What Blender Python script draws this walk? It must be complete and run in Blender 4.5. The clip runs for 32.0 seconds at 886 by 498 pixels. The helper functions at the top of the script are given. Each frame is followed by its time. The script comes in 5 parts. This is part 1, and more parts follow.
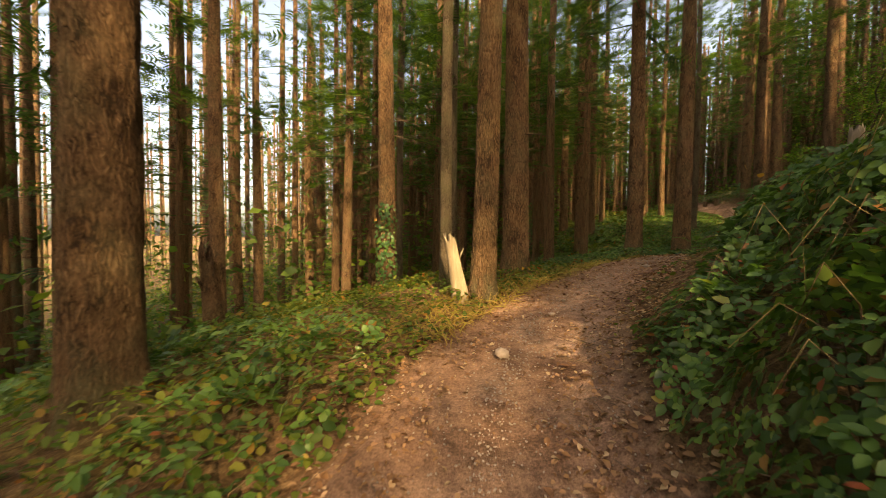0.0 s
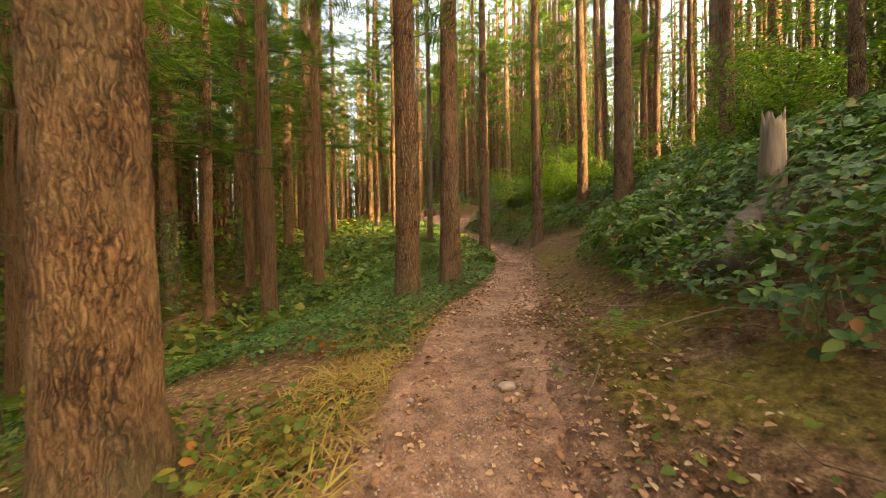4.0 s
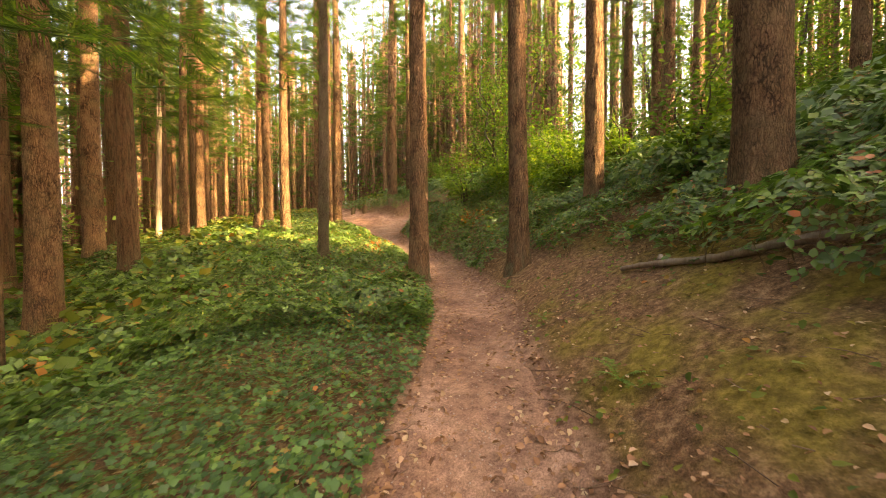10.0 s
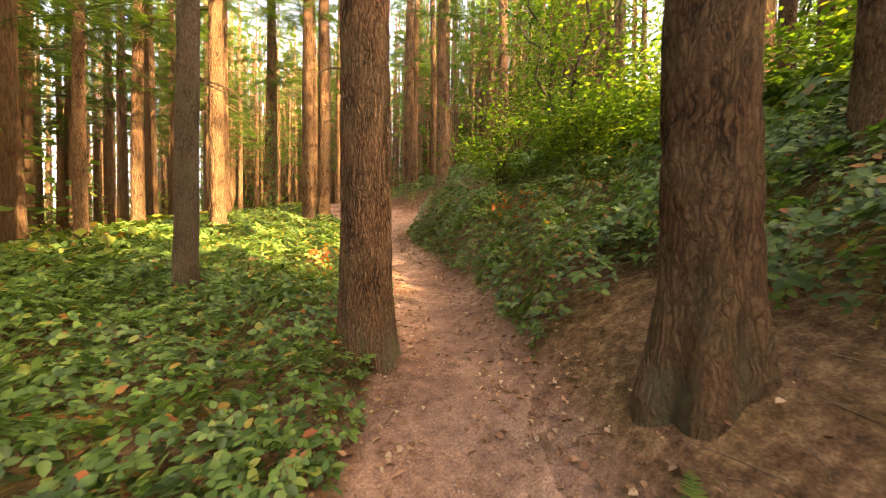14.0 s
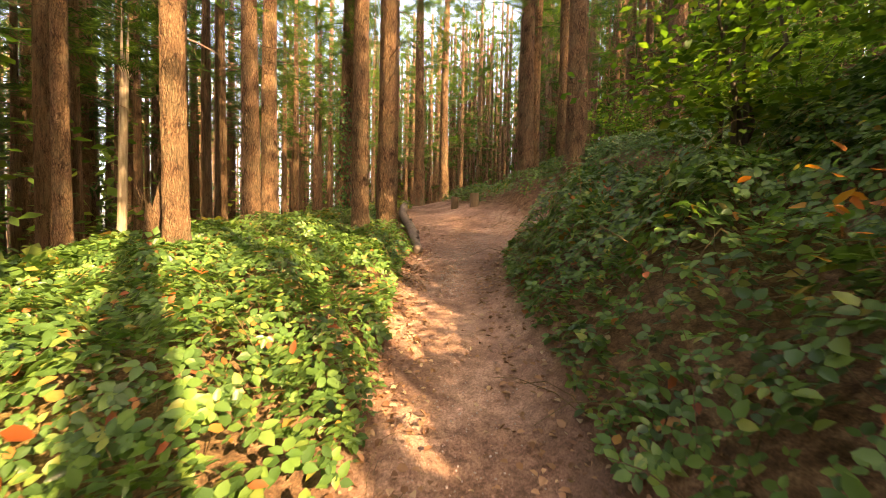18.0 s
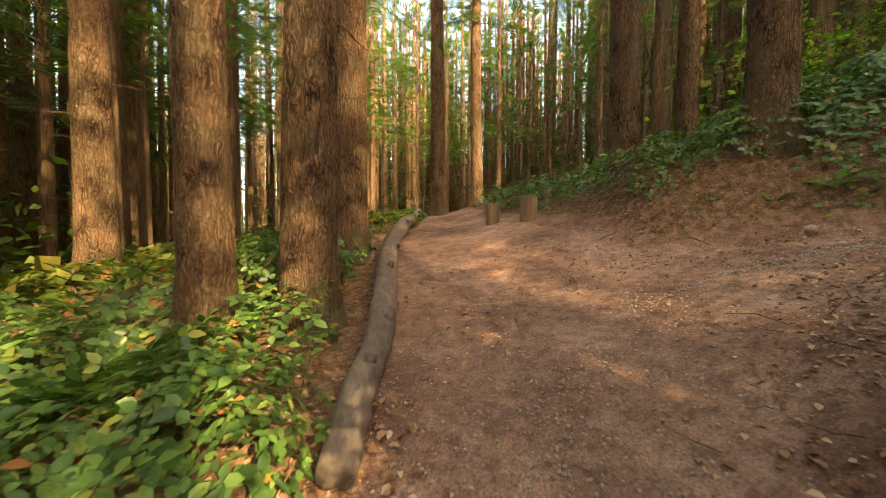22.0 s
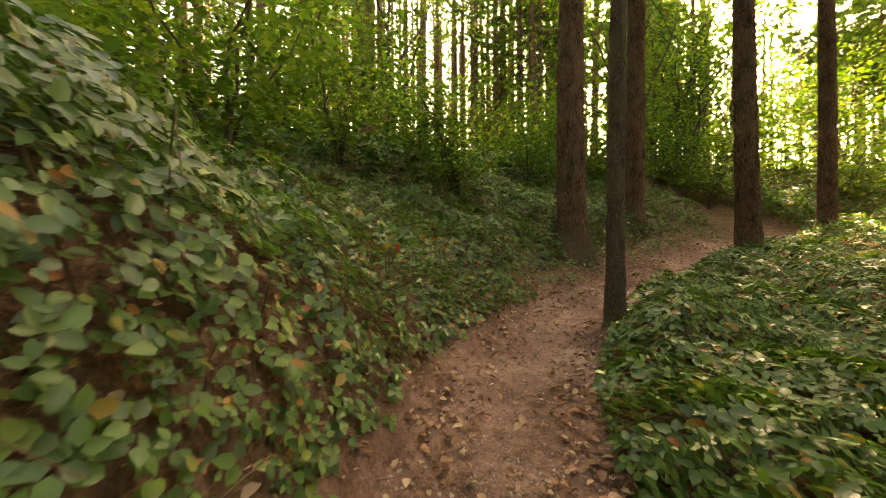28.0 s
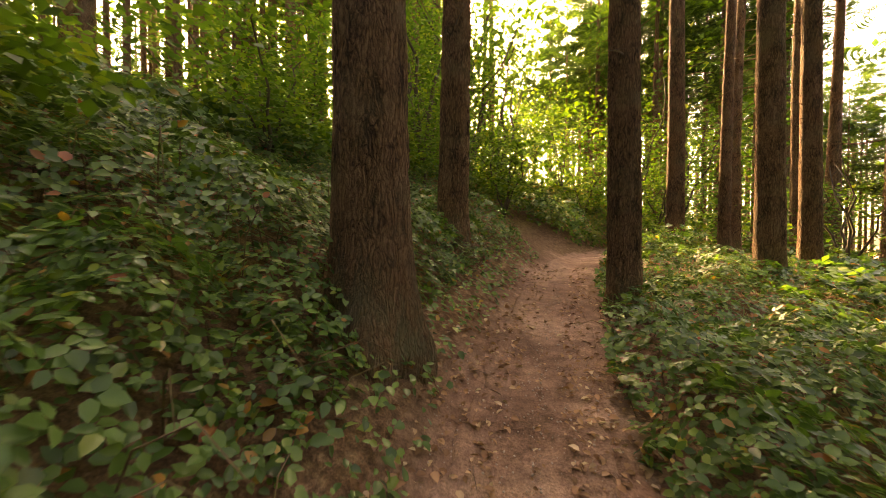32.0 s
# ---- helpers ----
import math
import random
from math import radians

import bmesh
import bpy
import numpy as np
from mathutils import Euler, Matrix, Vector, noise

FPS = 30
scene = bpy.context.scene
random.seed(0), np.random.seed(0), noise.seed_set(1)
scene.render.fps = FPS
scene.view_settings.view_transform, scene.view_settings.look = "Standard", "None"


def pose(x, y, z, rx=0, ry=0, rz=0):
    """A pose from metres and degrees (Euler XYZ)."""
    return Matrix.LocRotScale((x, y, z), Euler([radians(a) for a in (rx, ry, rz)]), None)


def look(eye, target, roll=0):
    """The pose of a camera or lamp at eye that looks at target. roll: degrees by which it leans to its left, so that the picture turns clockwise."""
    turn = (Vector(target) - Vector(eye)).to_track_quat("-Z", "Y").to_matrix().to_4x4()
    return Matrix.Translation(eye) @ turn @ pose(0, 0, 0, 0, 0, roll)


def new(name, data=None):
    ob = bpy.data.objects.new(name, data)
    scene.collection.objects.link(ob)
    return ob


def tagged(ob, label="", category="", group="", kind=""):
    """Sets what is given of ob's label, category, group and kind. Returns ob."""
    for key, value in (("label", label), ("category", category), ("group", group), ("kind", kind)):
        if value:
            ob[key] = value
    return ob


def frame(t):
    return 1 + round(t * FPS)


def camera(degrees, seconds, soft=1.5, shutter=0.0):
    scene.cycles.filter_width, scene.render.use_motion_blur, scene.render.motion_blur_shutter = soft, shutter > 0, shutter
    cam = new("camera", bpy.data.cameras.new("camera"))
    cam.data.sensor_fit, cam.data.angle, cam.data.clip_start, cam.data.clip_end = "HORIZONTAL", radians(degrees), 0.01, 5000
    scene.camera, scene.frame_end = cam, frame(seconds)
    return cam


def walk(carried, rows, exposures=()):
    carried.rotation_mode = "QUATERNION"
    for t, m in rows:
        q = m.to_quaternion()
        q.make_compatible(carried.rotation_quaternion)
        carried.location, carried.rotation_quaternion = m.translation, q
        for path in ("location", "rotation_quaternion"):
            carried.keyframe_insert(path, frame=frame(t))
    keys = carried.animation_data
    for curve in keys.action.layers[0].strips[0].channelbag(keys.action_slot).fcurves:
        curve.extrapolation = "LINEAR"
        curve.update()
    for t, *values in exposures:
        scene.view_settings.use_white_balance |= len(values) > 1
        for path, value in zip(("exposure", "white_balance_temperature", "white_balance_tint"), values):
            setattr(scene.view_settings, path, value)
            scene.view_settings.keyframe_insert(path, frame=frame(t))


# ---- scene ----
cam = camera(100.2, 32.0, .8, .2)
PATH = [
    (0, (0.0, 0.0, 1.5), (-0.001, 1.999, 1.434), 0.7),
    (0.5, (0.02, 0.819, 1.512), (0.29, 2.8, 1.456), 0.5),
    (1, (0.073, 1.519, 1.576), (0.558, 3.459, 1.528), 0.7),
    (1.5, (0.198, 2.168, 1.632), (0.944, 4.023, 1.587), 0.6),
    (2, (0.378, 2.733, 1.742), (1.311, 4.501, 1.702), 0.2),
    (2.5, (0.572, 3.278, 1.831), (1.76, 4.886, 1.786), -0.8),
    (3, (0.879, 3.813, 1.956), (2.108, 5.39, 1.911), -0.6),
    (3.5, (1.19, 4.346, 1.988), (2.449, 5.899, 1.941), -0.8),
    (4, (1.55, 4.836, 2.072), (2.848, 6.358, 2.027), -0.8),
    (4.5, (1.907, 5.327, 2.138), (3.272, 6.787, 2.094), -0.7),
    (6.5, (3.552, 6.945, 2.531), (5.007, 8.316, 2.481), -1.0),
    (7, (4.025, 7.376, 2.551), (5.483, 8.743, 2.493), -1.0),
    (7.5, (4.578, 7.72, 2.628), (6.038, 9.085, 2.565), -1.1),
    (8, (5.173, 8.191, 2.598), (6.64, 9.548, 2.531), -0.9),
    (8.5, (5.769, 8.575, 2.606), (7.243, 9.925, 2.542), -0.8),
    (9, (6.35, 8.983, 2.523), (7.824, 10.334, 2.468), -0.4),
    (9.5, (6.926, 9.363, 2.504), (8.396, 10.719, 2.452), -0.2),
    (10, (7.492, 9.693, 2.5), (8.963, 11.048, 2.452), -0.2),
    (10.5, (8.099, 10.078, 2.503), (9.56, 11.443, 2.447), -0.3),
    (11, (8.664, 10.431, 2.534), (10.107, 11.814, 2.481), -0.1),
    (11.5, (9.231, 10.879, 2.526), (10.66, 12.277, 2.468), 0.1),
    (12, (9.82, 11.325, 2.545), (11.222, 12.751, 2.493), 0.1),
    (12.5, (10.365, 11.814, 2.532), (11.749, 13.257, 2.479), 0.3),
    (13, (10.929, 12.242, 2.608), (12.283, 13.712, 2.552), 0.2),
    (13.5, (11.434, 12.68, 2.631), (12.766, 14.171, 2.573), 0.3),
    (14, (11.987, 13.167, 2.63), (13.296, 14.679, 2.584), 0.4),
    (14.5, (12.452, 13.632, 2.713), (13.735, 15.166, 2.654), 0.5),
    (16.5, (13.888, 15.43, 2.898), (14.96, 17.118, 2.84), 1.6),
    (17, (14.377, 16.026, 2.958), (15.358, 17.768, 2.894), 1.6),
    (17.5, (14.917, 16.572, 3.079), (15.764, 18.383, 3.015), 1.2),
    (18, (15.359, 17.093, 3.134), (16.094, 18.952, 3.064), 1.2),
    (18.5, (15.794, 17.773, 3.196), (16.447, 19.662, 3.128), 0.7),
    (19, (16.125, 18.412, 3.267), (16.722, 20.319, 3.198), 0.9),
    (19.5, (16.412, 19.102, 3.359), (16.982, 21.018, 3.296), 0.7),
    (20, (16.697, 19.724, 3.517), (17.245, 21.646, 3.452), 0.6),
    (20.5, (16.896, 20.428, 3.588), (17.443, 22.35, 3.521), 0.6),
    (21, (17.118, 21.093, 3.714), (17.657, 23.018, 3.651), 0.4),
    (21.5, (17.32, 21.728, 3.761), (17.855, 23.653, 3.692), 0.4),
    (22, (17.577, 22.351, 3.867), (18.124, 24.273, 3.798), 0.2),
    (22.5, (17.882, 22.957, 3.927), (18.593, 24.825, 3.861), 0.6),
    (23, (18.234, 23.511, 4.05), (19.28, 25.214, 3.997), 0.7),
    (23.5, (18.656, 23.928, 4.226), (19.986, 25.421, 4.179), 0.6),
    (24, (19.119, 24.322, 4.342), (20.751, 25.477, 4.297), 0.6),
    (24.5, (19.643, 24.501, 4.482), (21.46, 25.336, 4.444), 0.5),
    (25, (20.108, 24.587, 4.614), (22.054, 25.047, 4.576), 0.6),
    (25.5, (20.514, 24.532, 4.762), (22.511, 24.621, 4.734), 0.6),
    (27.5, (22.486, 23.993, 5.289), (24.197, 22.957, 5.274), -0.4),
    (28, (22.889, 23.663, 5.438), (24.392, 22.344, 5.418), -0.5),
    (28.5, (23.295, 23.256, 5.593), (24.71, 21.842, 5.569), -0.4),
    (29, (23.678, 22.859, 5.644), (25.005, 21.363, 5.613), -0.2),
    (29.5, (24.052, 22.378, 5.703), (25.282, 20.801, 5.665), -0.1),
    (30, (24.404, 21.895, 5.741), (25.539, 20.248, 5.711), 0.0),
    (30.5, (24.777, 21.386, 5.795), (25.704, 19.614, 5.762), -0.1),
    (31, (25.014, 20.833, 5.892), (25.817, 19.002, 5.856), -0.1),
    (31.5, (25.284, 20.22, 5.921), (25.882, 18.312, 5.875), 0.2),
    (32, (25.497, 19.589, 5.956), (25.955, 17.643, 5.907), 0.2),
]
walk(cam, [(t, look(eye, target, roll)) for t, eye, target, roll in PATH],
     [(0.0, 2.2, 10500, 11), (3.0, 3.3, 10600, 14), (9.0, 4.05, 11500, 24), (14.0, 4.15, 10800, 25), (17.0, 3.95, 10000, 24), (19.0, 3.35, 9400, 20), (23.0, 3.35, 9200, 11), (25.0, 3.9, 9200, 13), (28.0, 3.85, 12000, 18), (30.0, 4.0, 11500, 22), (32.0, 3.9, 13200, 27)])

# ---- world, sun, exposure ----
SUN_YAW, SUN_UP = -163.0, 29.0
world = bpy.data.worlds.new("evening_sky")
scene.world = world
world.use_nodes = True
wn = world.node_tree
sky = wn.nodes.new("ShaderNodeTexSky")
sky.sky_type, sky.sun_disc = "NISHITA", False
sky.sun_elevation, sky.sun_rotation = radians(SUN_UP), radians(-SUN_YAW)
sky.air_density, sky.dust_density, sky.ozone_density = .7, 5.0, .3
wn.links.new(sky.outputs["Color"], wn.nodes["Background"].inputs["Color"])
wn.nodes["Background"].inputs["Strength"].default_value = 0.15
sun_data = bpy.data.lights.new("sun", "SUN")
sun_data.energy, sun_data.angle, sun_data.color = 2.6, radians(0.6), (1.0, 0.83, 0.56)
sun = new("sun", sun_data)
sa, su = radians(SUN_YAW), radians(SUN_UP)
SUN_DIR = Vector((-math.sin(sa) * math.cos(su), math.cos(sa) * math.cos(su), math.sin(su)))
sun.matrix_world = look(SUN_DIR * 100, (0, 0, 0))

# ---- plan: the trail line, its half width, and the slope of the hill on either side ----
STATIONS = [(0.0, -14.0, -1.2), (0.0, -6.0, -.45), (0.0, -2.0, -.1), (0.0, 0.0, .05), (.1, 1.6, .14), (.6, 3.3, .38), (1.55, 4.84, .64),
            (2.75, 6.1, .90), (4.1, 7.4, 1.08), (5.8, 8.6, 1.14), (7.5, 9.8, 1.06), (9.2, 11.0, 1.05), (10.9, 12.3, 1.15),
            (12.45, 13.6, 1.28), (13.9, 15.3, 1.45), (15.4, 17.1, 1.68), (16.4, 19.1, 1.92), (17.0, 21.0, 2.24), (17.6, 22.5, 2.48),
            (18.5, 23.9, 2.82), (19.6, 24.8, 3.16), (20.7, 24.9, 3.48), (21.7, 24.5, 3.76), (22.6, 23.9, 3.95), (23.7, 22.8, 4.2),
            (24.7, 21.4, 4.36), (25.35, 19.6, 4.47), (25.5, 17.5, 4.66), (25.3, 15.2, 5.0), (24.85, 12.0, 5.45), (23.6, 8.0, 5.6), (20.5, 3.5, 5.6)]
LEFT_SLOPE = [-.2, -.2, -.2, -.2, -.08, .12, 0, -.14, -.2, -.16, -.12, -.1, -.08, -.03, .02, .06, .1, .14, .2, .2, .1, .1, .18, .36,
              .55, .54, .52, .5, .5, .5, .5, .5]
LEFT_BANK = [0] * 21 + [.15, .55, .7, .45, .25] + [.15] * 6
RIGHT_SLOPE = [.4, .45, .55, .55, .55, .5, .45, .45, .45, .47, .47, .47, .47, .47, .46, .5, .5, .45, .35, .3, .2, .1, -.05, -.08, -.1, -.1,
               -.1, -.1, -.08, -.05, 0, 0]
RIGHT_BANK = [0] * 12 + [.08, .2, .22, .24, .26, .28, .3, .4, .3] + [0] * 11
HALF_WIDTH = [.8] * 3 + [.84, .84, .8, .72, .66, .63, .62] + [.62] * 7 + [.7, .8, 1.1, 1.35, 1.2, .9, .72, .6, .56] + [.54] * 4 + [.45, .3]
LEFT_FALL = [.15] * 4 + [.22] * 4 + [.34] * 5 + [.3, .26, .22, .2, .17, .14, .04] + [0] * 12
STEP = 8


def dense(rows):
    a = np.asarray(rows, float).reshape(len(STATIONS), -1)
    i = np.arange(0, len(a) - 1 + 1e-9, 1 / STEP)
    a = np.stack([np.interp(i, np.arange(len(a)), c) for c in a.T], 1)
    a = np.pad(a, [(4, 4), (0, 0)], "edge")
    return np.stack([np.convolve(c, np.ones(9) / 9, "valid") for c in a.T], 1).squeeze()


LINE, LSL, LBK, RSL, RBK, HWD, LFA = (dense(a) for a in (STATIONS, LEFT_SLOPE, LEFT_BANK, RIGHT_SLOPE, RIGHT_BANK, HALF_WIDTH, LEFT_FALL))
ALONG = np.gradient(LINE[:, :2], axis=0)
STEPLEN = np.linalg.norm(ALONG, axis=1)
ALONG /= STEPLEN[:, None]
ACROSS = np.stack([ALONG[:, 1], -ALONG[:, 0]], 1)
SPUR = np.array([(19.3, 24.9, 1.2), (19.75, 26.4, 1.4), (19.95, 28.0, 1.2), (20.1, 29.6, .9), (20.5, 32.0, .6), (21.6, 36.0, .5), (24.0, 44.0, .5)])


def hash01(ix, iy, seed):
    h = (ix * 374761393 + iy * 668265263 + seed * 974711) & 0xFFFFFFFF
    h = ((h ^ (h >> 13)) * 1274126177) & 0xFFFFFFFF
    return ((h ^ (h >> 16)) & 0xFFFF) / 65535.0


def vnoise(x, y, size, seed=0):
    """Smooth value noise, 0 to 1."""
    x, y = np.asarray(x, float) / size, np.asarray(y, float) / size
    ix, iy = np.floor(x).astype(np.int64), np.floor(y).astype(np.int64)
    fx, fy = x - ix, y - iy
    fx, fy = fx * fx * (3 - 2 * fx), fy * fy * (3 - 2 * fy)
    a, b = hash01(ix, iy, seed), hash01(ix + 1, iy, seed)
    c, d = hash01(ix, iy + 1, seed), hash01(ix + 1, iy + 1, seed)
    return (a * (1 - fx) + b * fx) * (1 - fy) + (c * (1 - fx) + d * fx) * fy


def hill(x, y):
    """Height of the hillside, from the stations."""
    out = np.empty(len(x))
    for k in range(0, len(x), 20000):
        dx, dy = x[k:k + 20000, None] - LINE[None, :, 0], y[k:k + 20000, None] - LINE[None, :, 1]
        d2 = dx * dx + dy * dy
        u, r = dx * ACROSS[:, 0] + dy * ACROSS[:, 1], np.sqrt(d2)
        e = np.maximum(r - HWD, 0) * np.sign(u) * np.minimum(1, np.abs(u) / np.maximum(r, .01) * 1.5)
        sl = np.where(e > 0, RSL, -LSL)
        cap = np.where(e > 0, 4.0, np.where(LSL > .3, 7.0, 4.5))
        rise = cap * np.tanh(sl * e / cap) - 9 * np.tanh(LFA * np.maximum(-e - 3, 0) / 9)
        rise += np.where(e < 0, LBK * (1 - np.exp(np.minimum(e, 0) / .45)), 0)
        rise += np.where(e > 0, RBK * (1 - np.exp(-np.maximum(e, 0) / .35)), 0)
        w = STEPLEN / (d2 + .15) ** 2
        near = r.argmin(1)
        gap = r[np.arange(len(near)), near] - HWD[near]
        gap = np.minimum(gap, np.where(y[k:k + 20000] > 25, x[k:k + 20000] - 21.2, 9))
        p, q = x[k:k + 20000] - 21.9, y[k:k + 20000] - 26.8
        t = np.clip((p * 2.9 - q * 2.9) / (2 * 2.9 ** 2), 0, 1)
        knoll = .62 * np.exp(-((p - t * 2.9) ** 2 + (q + t * 2.9) ** 2) / 1.7) * np.clip(gap / .5, 0, 1)
        out[k:k + 20000] = ((LINE[:, 2] + rise) * w).sum(1) / w.sum(1) + knoll
    return out


GX, GY = np.arange(-12, 42.1, .25), np.arange(-16, 46.1, .25)
GRID = hill(*(a.ravel() for a in np.meshgrid(GX, GY, indexing="ij"))).reshape(len(GX), len(GY))


def slope_height(x, y):
    """Height of the hillside, without bumps."""
    x, y = np.asarray(x, float), np.asarray(y, float)
    fx, fy = (x - GX[0]) / .25, (y - GY[0]) / .25
    inside = (fx >= 0) & (fy >= 0) & (fx < len(GX) - 1) & (fy < len(GY) - 1)
    ix, iy = np.clip(fx, 0, len(GX) - 2).astype(int), np.clip(fy, 0, len(GY) - 2).astype(int)
    fx, fy = fx - ix, fy - iy
    z = (GRID[ix, iy] * (1 - fx) + GRID[ix + 1, iy] * fx) * (1 - fy) + (GRID[ix, iy + 1] * (1 - fx) + GRID[ix + 1, iy + 1] * fx) * fy
    if not inside.all():
        z[~inside] = hill(x[~inside], y[~inside])
    return z


def trail_gap(x, y):
    """Distance from the bare trail's edge (negative on the trail), the nearest point of the line, the signed side (right positive)."""
    gap, near, side = np.empty(len(x)), np.empty(len(x), int), np.empty(len(x))
    for k in range(0, len(x), 20000):
        dx, dy = x[k:k + 20000, None] - LINE[None, :, 0], y[k:k + 20000, None] - LINE[None, :, 1]
        r = np.sqrt(dx * dx + dy * dy)
        n = r.argmin(1)
        i = np.arange(len(n))
        near[k:k + 20000], gap[k:k + 20000] = n, r[i, n] - HWD[n] * .8
        side[k:k + 20000] = np.sign(dx[i, n] * ACROSS[n, 0] + dy[i, n] * ACROSS[n, 1])
    for (ax, ay, aw), (bx, by, bw) in zip(SPUR[:-1], SPUR[1:]):
        t = np.clip(((x - ax) * (bx - ax) + (y - ay) * (by - ay)) / ((bx - ax) ** 2 + (by - ay) ** 2), 0, 1)
        gap = np.minimum(gap, np.hypot(x - ax - t * (bx - ax), y - ay - t * (by - ay)) - (aw + t * (bw - aw)) * .9)
    return gap, near / STEP, side


def ground(x, y):
    """Height of the ground with its bumps."""
    x, y = np.atleast_1d(np.asarray(x, float)), np.atleast_1d(np.asarray(y, float))
    gap, _, _ = trail_gap(x, y)
    rough = np.clip(gap + .3, 0, 1)
    return slope_height(x, y) + rough * ((vnoise(x, y, 1.6, 1) - .5) * .16 + (vnoise(x, y, .45, 2) - .5) * .07) + (vnoise(x, y, .3, 3) - .5) * .018


def gz(x, y):
    return float(ground(x, y)[0])


# ---- materials ----
def shader(name):
    m = bpy.data.materials.new(name)
    m.use_nodes = True
    t = m.node_tree
    return m, t, t.nodes["Principled BSDF"]


def noise_tex(t, vec, scale, detail=4.0, rough=.55):
    n = t.nodes.new("ShaderNodeTexNoise")
    n.inputs["Scale"].default_value, n.inputs["Detail"].default_value, n.inputs["Roughness"].default_value = scale, detail, rough
    t.links.new(vec, n.inputs["Vector"])
    return n.outputs["Fac"]


def ramp(t, fac, *stops):
    n = t.nodes.new("ShaderNodeValToRGB")
    for k, (p, c) in enumerate(stops):
        e = n.color_ramp.elements[k] if k < 2 else n.color_ramp.elements.new(p)
        e.position, e.color = p, (*c, 1)
    t.links.new(fac, n.inputs["Fac"])
    return n.outputs["Color"]


def blend(t, fac, a, b, mode="MIX"):
    n = t.nodes.new("ShaderNodeMix")
    n.data_type, n.blend_type = "RGBA", mode
    for socket, value in ((n.inputs[0], fac), (n.inputs[6], a), (n.inputs[7], b)):
        if isinstance(value, (int, float)):
            socket.default_value = value
        elif isinstance(value, tuple):
            socket.default_value = (*value, 1)
        else:
            t.links.new(value, socket)
    return n.outputs[2]


def bump(t, bsdf, height, strength, dist=.02):
    n = t.nodes.new("ShaderNodeBump")
    n.inputs["Strength"].default_value, n.inputs["Distance"].default_value = strength, dist
    t.links.new(height, n.inputs["Height"])
    t.links.new(n.outputs["Normal"], bsdf.inputs["Normal"])


def coords(t, scale=(1, 1, 1)):
    c, m = t.nodes.new("ShaderNodeTexCoord"), t.nodes.new("ShaderNodeMapping")
    m.inputs["Scale"].default_value = scale
    t.links.new(c.outputs["Object"], m.inputs["Vector"])
    return m.outputs["Vector"]


def dirt_colour(t, v):
    big, fine, grit = noise_tex(t, v, .9, 5), noise_tex(t, v, 9, 6, .65), noise_tex(t, v, 60, 4, .7)
    c = ramp(t, big, (.34, (.16, .104, .08)), (.5, (.25, .172, .136)), (.68, (.345, .255, .21)))
    c = blend(t, .75, c, ramp(t, fine, (.3, (.26, .22, .2)), (.7, (.8, .75, .71))), "OVERLAY")
    c = blend(t, .5, c, ramp(t, noise_tex(t, v, 2.6, 6, .7), (.36, (.3, .24, .22)), (.66, (.74, .7, .68))), "OVERLAY")
    return blend(t, .45, c, ramp(t, grit, (.36, (.13, .1, .08)), (.66, (.92, .87, .82))), "OVERLAY"), fine, grit


def dirt_material(name):
    m, t, b = shader(name)
    c, fine, grit = dirt_colour(t, coords(t))
    t.links.new(c, b.inputs["Base Color"])
    b.inputs["Roughness"].default_value = .95
    b.inputs["Specular IOR Level"].default_value = .2
    mix = t.nodes.new("ShaderNodeMath")
    mix.operation = "ADD"
    t.links.new(fine, mix.inputs[0]), t.links.new(grit, mix.inputs[1])
    bump(t, b, mix.outputs[0], .7, .03)
    return m


